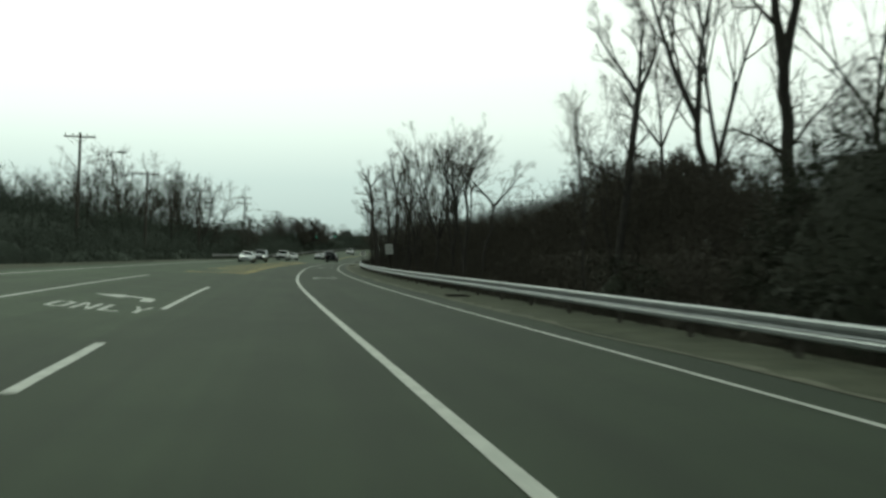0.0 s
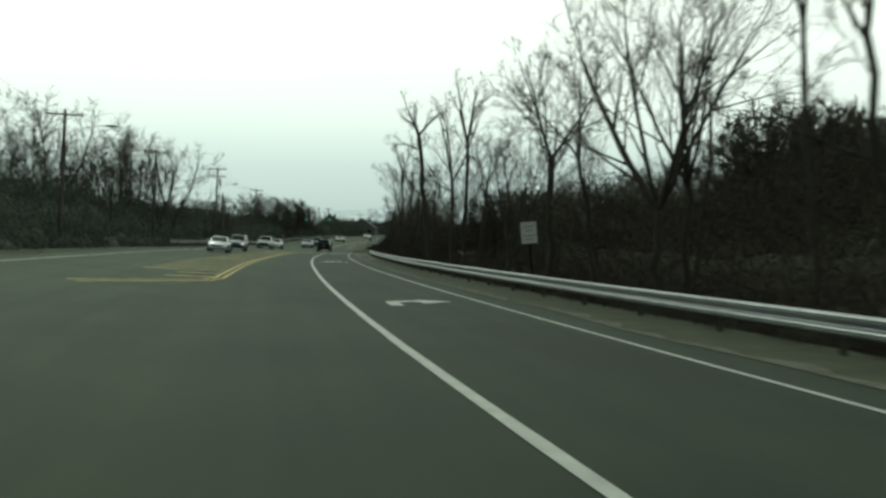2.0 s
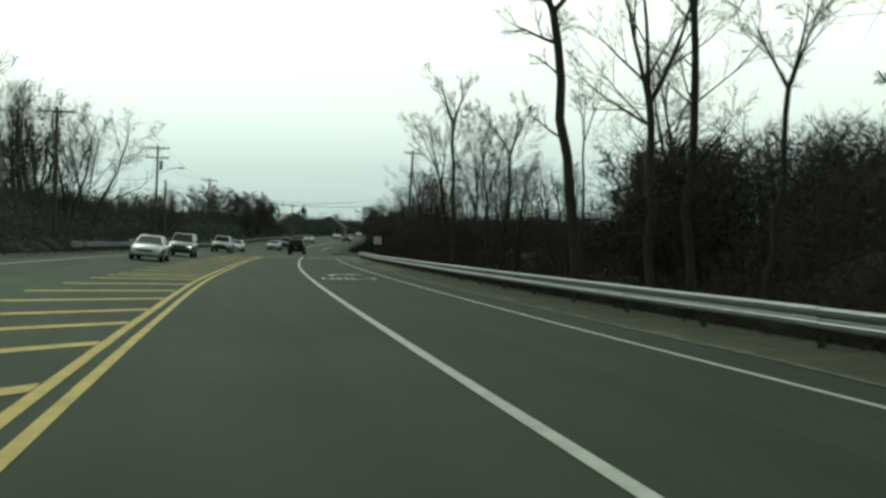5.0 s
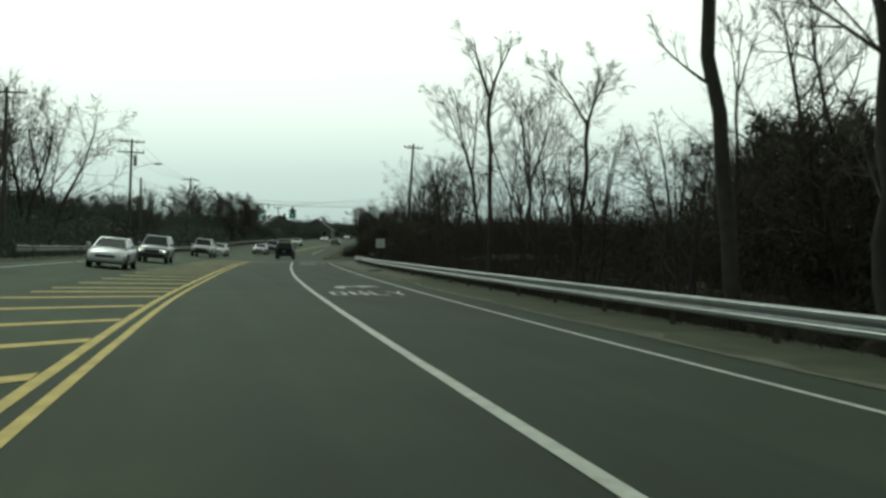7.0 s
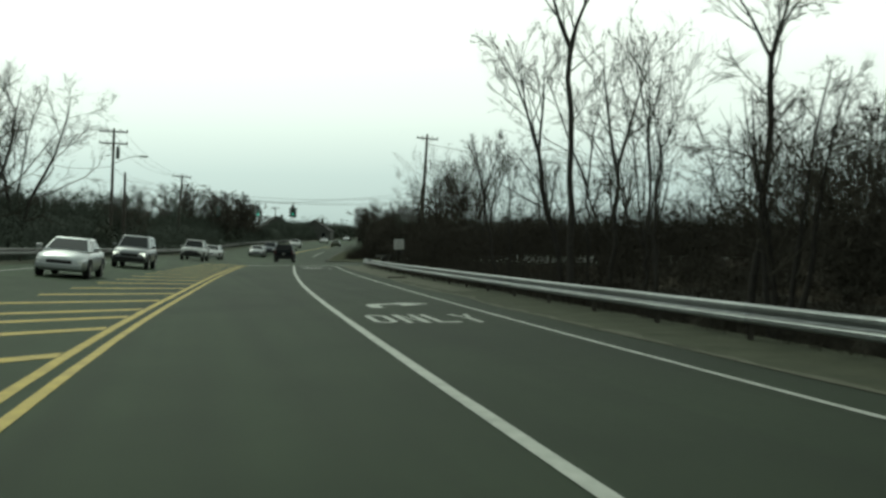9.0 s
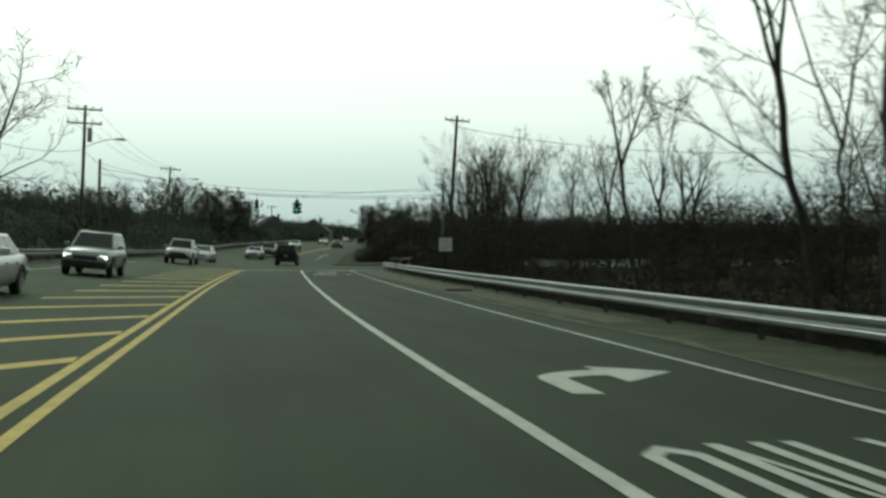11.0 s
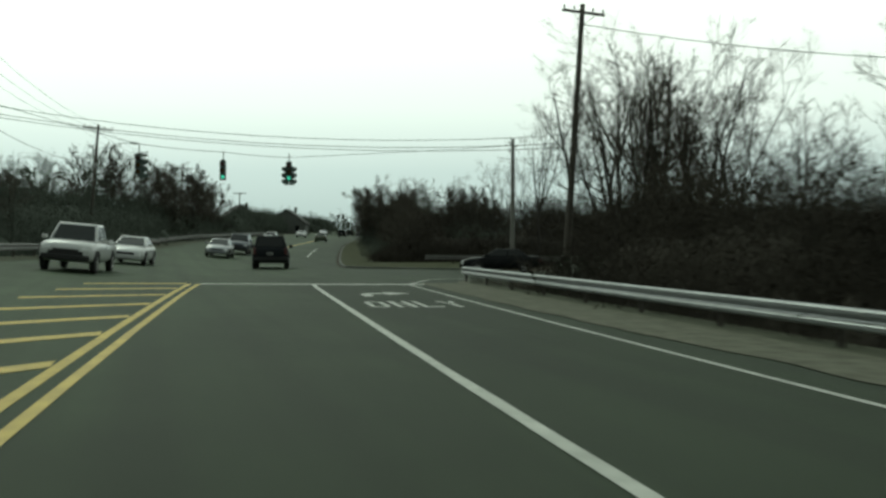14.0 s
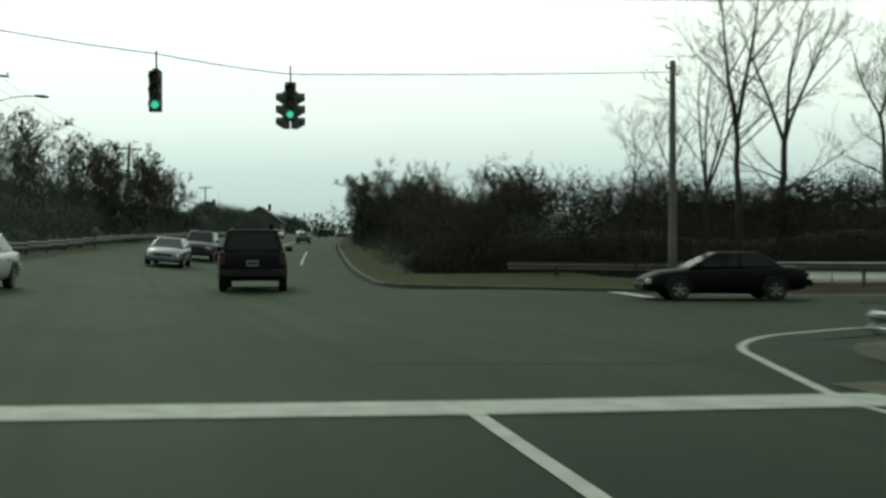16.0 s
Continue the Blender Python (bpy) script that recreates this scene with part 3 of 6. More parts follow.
def utility_pole(x, y, h, lean=(0, 0), arms=(0.5,), arm_len=2.4, arm_turn=0.0, lamp=None, tank=False, material=None, r=0.15, label="weathered wooden utility pole with a crossarm"):
    z = gz(x, y)
    m = Matrix.Translation((x, y, z - 0.1)) @ Euler((radians(lean[1]), radians(lean[0]), 0)).to_matrix().to_4x4()
    root = thing("utility_pole", m, label, "utility pole", "utility poles along the road")
    bm = bmesh.new()
    tube(bm, [(0, 0, h * k / 6) for k in range(7)], [r * (1 - 0.06 * k) for k in range(7)], 12)
    part("pole", bm, material or POLE_WOOD, root, smooth=True)
    for off in arms:
        bm = bmesh.new()
        box(bm, 0, 0, 0, arm_len, 0.1, 0.12, bevel=0.01)
        for s in (-1, 1):
            tube(bm, [(s * 0.65, -0.04, 0), (0.0, -0.08, -0.55)], 0.018, 5)
        arm = part("crossarm", bm, material or POLE_WOOD, root)
        arm.matrix_local = Matrix.Translation((0, -0.16, h - off)) @ Matrix.Rotation(arm_turn, 4, 'Z')
        for px in (-0.46, -0.22, 0.22, 0.46):
            bm = bmesh.new()
            tube(bm, [(0, 0, 0.05), (0, 0, 0.12), (0, 0, 0.16), (0, 0, 0.2), (0, 0, 0.25)], [0.02, 0.02, 0.06, 0.045, 0.03], 8)
            ins = part("insulator", bm, CERAMIC, arm)
            ins.matrix_local = Matrix.Translation((px * arm_len, 0, 0))
    if tank:
        bm = bmesh.new()
        tube(bm, [(0, 0, 0), (0, 0, 0.04), (0, 0, 0.9), (0, 0, 1.0)], [0.13, 0.17, 0.17, 0.12], 14)
        tube(bm, [(0.1, 0, 1.0), (0.1, 0, 1.2)], 0.04, 6)
        t = part("transformer", bm, TANK, root, "grey cylindrical transformer", smooth=True)
        t.matrix_local = Matrix.Translation((0.38, -0.05, h - 2.6))
    if lamp:
        lz, ll, ang = lamp
        bm = bmesh.new()
        pts = [(0.1 + ll * k / 8, 0, lz + 0.75 * math.sin(0.5 * math.pi * k / 8)) for k in range(9)]
        tube(bm, pts, 0.03, 7)
        arm = part("lamp_arm", bm, GALV, root, "curved steel lamp arm", smooth=True)
        arm.matrix_local = Matrix.Rotation(ang, 4, 'Z')
        bm = bmesh.new()
        loft(bm, [[(px + ll, wy * math.cos(a), lz + 0.76 + wz * math.sin(a) + (0.02 if math.sin(a) > 0 else 0)) for a in [2 * math.pi * k / 10 for k in range(10)]]
                  for px, wy, wz in ((0.0, 0.05, 0.04), (0.15, 0.12, 0.07), (0.45, 0.16, 0.09), (0.7, 0.12, 0.06), (0.78, 0.03, 0.02))])
        hd = part("lamp_head", bm, TANK, arm, "grey cobra-head street lamp", smooth=True)
    return root


P_A, P_B, P_C, P_D, P_E, P_F = (-17.67, 89.6), (-15.8, 116.0), (-8.7, 191.6), (-8.0, 198.0), (-3.9, 241.0), (4.5, 282.4)
P_R, P_S = (18.55, 192.4), (22.97, 211.9)
tops = {}


def plant(key, xy, top, **kw):
    tops[key] = Vector((*xy, top))
    return utility_pole(xy[0], xy[1], top - gz(*xy) + 0.1, **kw)


plant("A", P_A, 10.9, lean=(1.5, 0), arms=(0.35,), lamp=(8.0, 2.8, 0.25))
plant("B", P_B, 10.0, lean=(1.5, 0), arms=(0.35,), lamp=(7.6, 2.6, 0.2))
plant("M", (-13.2, 152.0), 10.6, lean=(1.0, 0), arms=(0.35,))
plant("C", P_C, 11.7, lean=(1.6, 0), arms=(0.3, 1.3), lamp=(8.0, 2.2, 0.3), tank=True)
plant("D", P_D, 8.4, lean=(1.0, 0), arms=(), label="bare wooden pole holding the signal wire")
plant("E", P_E, 11.35, lean=(4.0, 0), arms=(0.35,), lamp=(8.0, 2.6, -0.1))
plant("F", P_F, 11.2, lean=(2.0, 0), arms=(0.4,))
plant("G", (11.0, 330.0), 10.4, arms=(0.3,))
plant("H", (18.5, 366.0), 12.2, arms=(0.3,))
plant("R", P_R, 12.1, lean=(3.5, 0), arms=(0.4,), arm_len=2.0, r=0.17)
pole_s = plant("S", P_S, 8.15, arms=(), material=POLE_GREY, r=0.16, label="pale grey wooden pole holding the signal wire")
for z, side in ((7.95, -1), (7.75, 1), (7.45, -1)):
    bm = bmesh.new()
    box(bm, side * 0.17, -0.05, z, 0.14, 0.1, 0.05, bevel=0.01)
    tube(bm, [(side * 0.22, -0.05, z), (side * 0.30, -0.05, z + 0.07), (side * 0.27, -0.05, z + 0.16)], 0.025, 6)
    part("wire_bracket", bm, IRON, pole_s, "dark iron wire bracket")
for a, b in (("A", "B"), ("B", "M"), ("M", "C"), ("C", "E"), ("E", "F"), ("F", "G"), ("G", "H")):
    for off in (-1.0, 0.0, 1.0):
        cable("power_cable", tops[a] + Vector((off, -0.1, -0.15)), tops[b] + Vector((off, -0.1, -0.15)), 0.9, 0.011)
    cable("telephone_cable", tops[a] + Vector((0.15, 0, -3.2)), tops[b] + Vector((0.15, 0, -3.2)), 1.0, 0.016)
for k, (za, zb) in enumerate(((5.75, 7.2), (5.95, 7.35), (6.3, 7.7))):
    cable("telephone_cable", (P_R[0], P_R[1], za), (P_D[0], P_D[1], zb), 0.8 + 0.05 * k, 0.014, "black cable slung across the road")
cable("telephone_cable", (P_R[0] + 0.6, P_R[1], 11.2), (46, 176, 9.0), 1.2, 0.02)

SIG = [(0.45, 203.45, 5.86, 2), (4.64, 205.2, 5.80, 1), (8.33, 207.3, 5.95, 3)]
span = [Vector((*P_D, 8.1)), Vector((0.45, 203.45, 6.35)), Vector((4.64, 205.2, 6.22)), Vector((8.33, 207.3, 6.22)), Vector((*P_S, 7.75))]
for a, b in zip(span, span[1:]):
    cable("span_wire", a, b, 0.04, 0.014, "thin steel wire carrying the signals", "span wires")


def signal_face(root, ang, lit, drop=0.0):
    for i in range(3):
        z = -0.2 - drop - 0.34 * i
        rot = Matrix.Rotation(ang, 4, 'Z')
        bm = bmesh.new()
        box(bm, 0, -0.12, z, 0.31, 0.2, 0.335, bevel=0.02)
        sec = part("housing", bm, SIGNAL_DARK, root)
        sec.matrix_local = rot
        bm = bmesh.new()
        rings = []
        for d, r in ((0.0, 0.145), (0.06, 0.145), (0.2, 0.14)):
            rings.append([(r * math.cos(a), -0.2 - d * (1.0 if math.sin(a) > -0.4 else 0.45), z + r * math.sin(a)) for a in [2 * math.pi * k / 16 for k in range(16)]])
        loft(bm, rings, caps=False)
        v = part("visor", bm, SIGNAL_DARK, root)
        v.matrix_local = rot
        bm = bmesh.new()
        rings = [[(r * math.cos(a), -0.205 - dy, z + r * math.sin(a)) for a in [2 * math.pi * k / 16 for k in range(16)]] for r, dy in ((0.125, 0), (0.09, 0.02), (0.03, 0.03))]
        loft(bm, rings)
        ln = part("lens", bm, (LENS_RED, LENS_AMBER, LENS_GREEN if lit else LENS_AMBER)[i], root, ("dark red lens", "dark amber lens", "lit green lens" if lit else "dark lens")[i], smooth=True)
        ln.matrix_local = rot


for x, y, z, faces in SIG:
    root = thing("traffic_signal", Matrix.Translation((x, y, z)) @ Matrix.Rotation(radians(-12), 4, 'Z'), "dark green traffic signal with lit green lens on a wire" if x > 2 else "dark green unlit traffic signal hanging from a wire", "traffic signal", "signals over the crossing")
    bm = bmesh.new()
    tube(bm, [(0, 0, -0.05), (0, 0, 0.5)], 0.025, 6)
    box(bm, 0, 0, 0.0, 0.3 if faces > 1 else 0.16, 0.3, 0.06, bevel=0.01)
    part("hanger", bm, POST_STEEL, root)
    signal_face(root, 0.0, x > 2)
    if faces > 1:
        signal_face(root, math.pi / 2, False, 0.2)
    if faces > 2:
        signal_face(root, -math.pi / 2, False, 0.2)


# ---- road signs ----
def road_sign(x, y, z0, z1, width, turn, tip=0.0):
    g = gz(x, y)
    root = thing("road_sign", Matrix.Translation((x, y, g)) @ Matrix.Rotation(turn, 4, 'Z') @ Matrix.Rotation(tip, 4, 'Y'), "white rectangular road sign on a steel post behind the guardrail", "road sign", "white road signs")
    bm = bmesh.new()
    box(bm, 0, 0, (z1 - g) / 2, width, 0.006, z1 - z0)
    bmesh.ops.translate(bm, vec=(0, 0, (z0 - g) / 2), verts=bm.verts)
    part("panel", bm, SIGN_WHITE, root)
    bm = bmesh.new()
    box(bm, 0, 0.03, (z1 - g) / 2 - 0.2, 0.06, 0.04, z1 - g + 0.4)
    part("post", bm, IRON, root)
    for k, (wd, zz) in enumerate(((0.62, 0.78), (0.5, 0.6), (0.7, 0.36), (0.55, 0.2))):
        bm = bmesh.new()
        box(bm, 0, -0.006, z0 - g + (z1 - z0) * zz, wd * width, 0.004, (z1 - z0) * 0.09)
        part("lettering_bar", bm, BAR_FADED, root)
    return root


road_sign(5.82, 74.0, 1.51, 2.18, 0.5, radians(-2), radians(-6))
road_sign(10.2, 159.3, 1.41, 2.02, 0.6, radians(-6))

# ---- drain grates and clutter on the shoulder ----
def drain(x, y):
    root = thing("drain_grate", Matrix.Translation((x, y, gz(x, y) + 0.02)) @ Matrix.Rotation(radians(-4), 4, 'Z'), "rusty iron drain grate set in the shoulder", "drain grate", "drain grates")
    bm = bmesh.new()
    for sx, sy, w, l in ((-0.36, 0, 0.06, 1.0), (0.36, 0, 0.06, 1.0), (0, 0.5, 0.78, 0.06), (0, -0.5, 0.78, 0.06)):
        box(bm, sx, sy, 0, w, l, 0.05)
    part("frame", bm, IRON, root)
    # flat dark plate just under the bars, standing in for the hole's shade
    bm = bmesh.new()
    box(bm, 0, 0, -0.018, 0.7, 0.98, 0.012)
    part("pit", bm, GROUND, root, "dark plate standing in for the shaded pit")
    for k in range(7):
        bm = bmesh.new()
        box(bm, 0, -0.4 + k * 0.133, -0.005, 0.66, 0.05, 0.03)
        part("grate_bar", bm, IRON, root)


drain(4.6, 39.6)
drain(8.05, 148.7)

# ---- far corner: kerb, grass verge, pale barrier ----
bm = bmesh.new()
rows = []
for y in steps(205.5, 330, 1.5):
    a = right_x(y) + (0.35 if y > 216 else 0.35 + 7.2 * smooth(216, 205.5, y) ** 1.6)
    b = max(a + 0.4, right_x(y) + 9.5)
    rows.append([bm.verts.new((a + (b - a) * k / 6, y, gz(a + (b - a) * k / 6, y) + 0.085 + 0.02 * k)) for k in range(7)])
for r0, r1 in zip(rows, rows[1:]):
    for k in range(6):
        bm.faces.new((r0[k], r0[k + 1], r1[k + 1], r1[k]))
tagged(part("grass_verge", bm, GRASS_SOIL, smooth=True), "dull winter grass verge at the corner", kind="structure")
bm = bmesh.new()
rings = []
for y in steps(205.5, 330, 1.5):
    a = right_x(y) + (0.35 if y > 216 else 0.35 + 7.2 * smooth(216, 205.5, y) ** 1.6)
    z = gz(a, y)
    rings.append([(a - 0.16, y, z - 0.05), (a - 0.14, y, z + 0.085), (a + 0.02, y, z + 0.10), (a + 0.04, y, z - 0.05)])
loft(bm, rings)
tagged(part("kerb", bm, KERB), "low concrete kerb of the grass verge", kind="structure")

root = thing("concrete_barrier", Matrix(), "low pale concrete barrier beside the side street", "barrier")
for k in range(14):
    c = SIDE_O + SIDE_D * (9 + k * 4.0) + SIDE_N * 18.0
    bm = bmesh.new()
    loft(bm, [[(px, yy, pz) for px, pz in ((-0.22, -0.2), (-0.22, 0.08), (-0.1, 0.25), (-0.08, 0.75), (0.08, 0.75), (0.1, 0.25), (0.22, 0.08), (0.22, -0.2))] for yy in (-1.97, 1.97)])
    b = part("barrier_block", bm, CONCRETE, root)
    b.matrix_world = Matrix.Translation((c.x, c.y, gz(c.x, c.y))) @ Matrix.Rotation(math.atan2(SIDE_D.y, SIDE_D.x) - math.pi / 2, 4, 'Z')
guard2 = thing("guardrail", Matrix(), "weathered guardrail behind the grass corner", "guardrail")
bme, pme = beam_mesh(), post_mesh(0.6)
for k in range(4):
    c = Vector((20.5, 216.7)) + Vector((0.8, -0.6)) * (3.81 * k)
    b = part("beam", bme, WEATHERED, guard2)
    b.matrix_world = Matrix.Translation((c.x, c.y, gz(c.x, c.y) + 0.62)) @ Matrix.Rotation(radians(-127), 4, 'Z')
    p = part("post", pme, POST_STEEL, guard2)
    p.matrix_world = Matrix.Translation((c.x, c.y, gz(c.x, c.y)))


# ---- trees ----
class Twigs:
    """Collects tapered limbs as plain vertex and face lists."""

    def __init__(self):
        self.v, self.f = [], []

    def limb(self, pts, r0, r1, sides):
        n = len(pts)
        base = len(self.v)
        for i, p in enumerate(pts):
            d = (pts[min(i + 1, n - 1)] - pts[max(i - 1, 0)])
            d.normalize()
            a = d.cross(Vector((0.3, 0.2, 1)) if abs(d.z) < 0.8 else Vector((1, 0.1, 0)))
            a.normalize()
            b = d.cross(a)
            r = r0 + (r1 - r0) * i / (n - 1)
            for k in range(sides):
                t = 2 * math.pi * k / sides
                self.v.append(p + a * (r * math.cos(t)) + b * (r * math.sin(t)))
        for i in range(n - 1):
            for k in range(sides):
                q, w = base + i * sides, base + (i + 1) * sides
                self.f.append((q + k, q + (k + 1) % sides, w + (k + 1) % sides, w + k))

    def blade(self, p, e, r, rng):
        # a hair-thin twig tip
        a = (e - p).cross(Vector((rng.gauss(0, 1), rng.gauss(0, 1), rng.gauss(0, 1)))).normalized() * r
        k = len(self.v)
        self.v += [p - a, p + a, e + a * 0.4, e - a * 0.4]
        self.f.append((k, k + 1, k + 2, k + 3))

    def core(self, w, d, h, seed, n=10, m=5):
        # the matted inside of a thicket: an uneven mound
        base = len(self.v)
        for j in range(m + 1):
            f = j / m
            for i in range(n):
                a = 2 * math.pi * i / n
                k = math.cos(f * 1.45) * (0.8 + 0.45 * noise.noise((math.cos(a) * 1.3, math.sin(a) * 1.3, f * 2 + seed)))
                z = -0.3 + (h + 0.3) * math.sin(f * 1.57) * (0.85 + 0.35 * noise.noise((math.cos(a) * 1.7 + 5, math.sin(a) * 1.7, seed)))
                self.v.append(Vector((w * k * math.cos(a), d * k * math.sin(a), z)))
        for j in range(m):
            for i in range(n):
                q, r = base + j * n, base + (j + 1) * n
                self.f.append((q + i, q + (i + 1) % n, r + (i + 1) % n, r + i))

    def mesh(self, name, material):
        me = bpy.data.meshes.new(name)
        me.from_pydata(self.v, [], self.f)
        me.materials.append(material)
        me.shade_smooth()
        return me


def wander(rng, p, d, length, n, bend, up):
    pts = [p.copy()]
    d = d.normalized()
    for i in range(n):
        d = (d + Vector((rng.gauss(0, bend), rng.gauss(0, bend), rng.gauss(0, bend * 0.7) + up))).normalized()
        p = p + d * (length / n)
        pts.append(p.copy())
    return pts, d


def side_dir(rng, d, angle):
    a = d.cross(Vector((rng.gauss(0, 1), rng.gauss(0, 1), rng.gauss(0, 1)))).normalized()
    return (d * math.cos(angle) + a * math.sin(angle)).normalized()


def bare_tree(seed, h, spread=0.42, fork=0.35, limbs=9, stems=1, levels=(6, 5, 4), lean=0.05, r=None, fine=0.008, flare=0.16):
    rng = random.Random(seed)
    trunk, crown = Twigs(), Twigs()
    r = r or h * 0.0135
    for st in range(stems):
        d0 = Vector((rng.gauss(0, lean) + (flare * math.cos(st * 2.3 + seed) if stems > 1 else 0), rng.gauss(0, lean) + (flare * math.sin(st * 2.3 + seed) if stems > 1 else 0), 1))
        hh = h * (rng.uniform(0.8, 1.0) if st else 1.0)
        rs = r * (0.75 if stems > 1 else 1)
        base = Vector((0.25 * math.cos(st * 2.3 + seed), 0.25 * math.sin(st * 2.3 + seed), -0.3)) if stems > 1 else Vector((0, 0, -0.3))
        pts, d = wander(rng, base, d0, hh * 0.95, 14, 0.05, 0.05)
        trunk.limb(pts, rs * 1.15, rs * 0.12, 7)
        for i in range(limbs):
            f = fork + (0.97 - fork) * (i + rng.random()) / limbs
            k = min(13, int(f * 14))
            p = pts[k].lerp(pts[k + 1], f * 14 - k)
            dd = (pts[k + 1] - pts[k]).normalized()
            L = hh * spread * (1.05 - f * 0.72) * rng.uniform(0.65, 1.2)
            ld = side_dir(rng, dd, radians(rng.uniform(28, 62)))
            lp, _ = wander(rng, p, ld, L, 7, 0.2, 0.06)
            lr = rs * (1.05 - 0.85 * f) * 0.55
            crown.limb(lp, lr, lr * 0.2, 5)
            for j in range(levels[0]):
                g = rng.uniform(0.2, 1.0)
                k2 = min(6, int(g * 7))
                p2 = lp[k2].lerp(lp[k2 + 1], g * 7 - k2)
                L2 = L * rng.uniform(0.3, 0.58) * (1.15 - 0.5 * g)
                bp, _ = wander(rng, p2, side_dir(rng, (lp[k2 + 1] - lp[k2]).normalized(), radians(rng.uniform(25, 60))), L2, 4, 0.24, 0.05)
                br = max(fine * 1.5, lr * 0.36 * (1.1 - 0.6 * g))
                crown.limb(bp, br, br * 0.35, 4)
                for q in range(levels[1]):
                    g2 = rng.uniform(0.15, 1.0)
                    k3 = min(3, int(g2 * 4))
                    p3 = bp[k3].lerp(bp[k3 + 1], g2 * 4 - k3)
                    L3 = L2 * rng.uniform(0.35, 0.7)
                    tp, _ = wander(rng, p3, side_dir(rng, (bp[k3 + 1] - bp[k3]).normalized(), radians(rng.uniform(25, 65))), L3, 2, 0.2, 0.05)
                    tr = max(fine, br * 0.4)
                    crown.limb(tp, tr, tr * 0.4, 3)
                    for s in range(levels[2]):
                        p4 = tp[0].lerp(tp[2], rng.uniform(0.2, 1))
                        L4 = L3 * rng.uniform(0.4, 0.8)
                        e = p4 + side_dir(rng, (tp[2] - tp[0]).normalized(), radians(rng.uniform(20, 60))) * L4
                        crown.limb([p4, e], tr * 0.75, tr * 0.35, 3)
    return trunk.mesh("trunk", BARK), crown.mesh("crown", TWIG)


def far_tree(seed, h, stems=1, limbs=13, spread=0.5, fork=0.22, fine=0.012):
    # the same growth with simpler tips, for trees well away from the road
    rng = random.Random(seed)
    trunk, crown = Twigs(), Twigs()
    r = h * 0.012
    for st in range(stems):
        d0 = Vector((rng.gauss(0, 0.05) + (0.2 * math.cos(st * 3.1) if stems > 1 else 0), rng.gauss(0, 0.05), 1))
        pts, d = wander(rng, Vector((0.3 * st, 0, -0.3)), d0, h * 0.9, 9, 0.08, 0.03)
        trunk.limb(pts, r * 1.1, r * 0.12, 6)
        for i in range(limbs):
            f = fork + (0.97 - fork) * (i + rng.random()) / limbs
            k = min(8, int(f * 9))
            p = pts[k].lerp(pts[k + 1], f * 9 - k)
            L = h * spread * (1.0 - 0.75 * abs(f - 0.42) ** 0.8) * rng.uniform(0.6, 1.05)
            lp, _ = wander(rng, p, side_dir(rng, (pts[k + 1] - pts[k]).normalized(), radians(rng.uniform(30, 60))), L, 4, 0.22, 0.08)
            lr = r * (1.05 - 0.85 * f) * 0.5
            crown.limb(lp, lr, lr * 0.25, 4)
            for j in range(8):
                g = rng.uniform(0.15, 1.0)
                k2 = min(3, int(g * 4))
                p2 = lp[k2].lerp(lp[k2 + 1], g * 4 - k2)
                L2 = L * rng.uniform(0.25, 0.5) * (1.15 - 0.5 * g)
                bp, _ = wander(rng, p2, side_dir(rng, (lp[k2 + 1] - lp[k2]).normalized(), radians(rng.uniform(25, 60))), L2, 2, 0.18, 0.08)
                crown.limb(bp, max(fine * 1.3, lr * 0.3), fine * 0.7, 3)
                for q in range(5):
                    p3 = bp[0].lerp(bp[2], rng.uniform(0.15, 1))
                    L3 = L2 * rng.uniform(0.3, 0.65)
                    e = p3 + side_dir(rng, (bp[2] - bp[0]).normalized(), radians(rng.uniform(20, 60))) * L3
                    crown.blade(p3, e, fine, rng)
                    for s in range(2):
                        p4 = p3.lerp(e, rng.uniform(0.25, 1))
                        crown.blade(p4, p4 + side_dir(rng, (e - p3).normalized(), radians(rng.uniform(20, 60))) * L3 * rng.uniform(0.4, 0.7), fine * 0.8, rng)
    return trunk.mesh("trunk", BARK), crown.mesh("crown", TWIG)


KINDS = [bare_tree(1, 13, limbs=13, levels=(6, 5, 2)), bare_tree(2, 14, spread=0.34, fork=0.38, limbs=13, lean=0.03, levels=(6, 5, 2), r=0.15), bare_tree(3, 12, limbs=8, stems=3, fork=0.28, spread=0.36, levels=(5, 5, 3)),
         bare_tree(4, 11, spread=0.5, fork=0.26, limbs=13, levels=(6, 5, 2)), bare_tree(5, 15, spread=0.3, fork=0.42, limbs=13, lean=0.03, levels=(6, 5, 2), r=0.15), bare_tree(6, 10, limbs=7, stems=4, fork=0.22, spread=0.38, levels=(6, 4, 3))]
KINDS.append(bare_tree(8, 11, limbs=8, stems=5, fork=0.18, spread=0.32, levels=(5, 5, 2), flare=0.36, r=0.16))
FAR_KINDS = [far_tree(11, 12), far_tree(12, 13, spread=0.42, fork=0.3), far_tree(13, 11, stems=2, limbs=8, spread=0.46), far_tree(14, 9, stems=4, limbs=13, spread=0.46, fork=0.1, fine=0.024)]
TREE_LABEL = ("tall bare grey-brown tree behind the guardrail", "tall slender bare tree with a high crown", "bare tree with several stems from one base",
              "broad bare tree with spreading limbs", "leaning bare tree with thin branches", "bare clump of thin stems", "broad bare tree fanning out from its base")


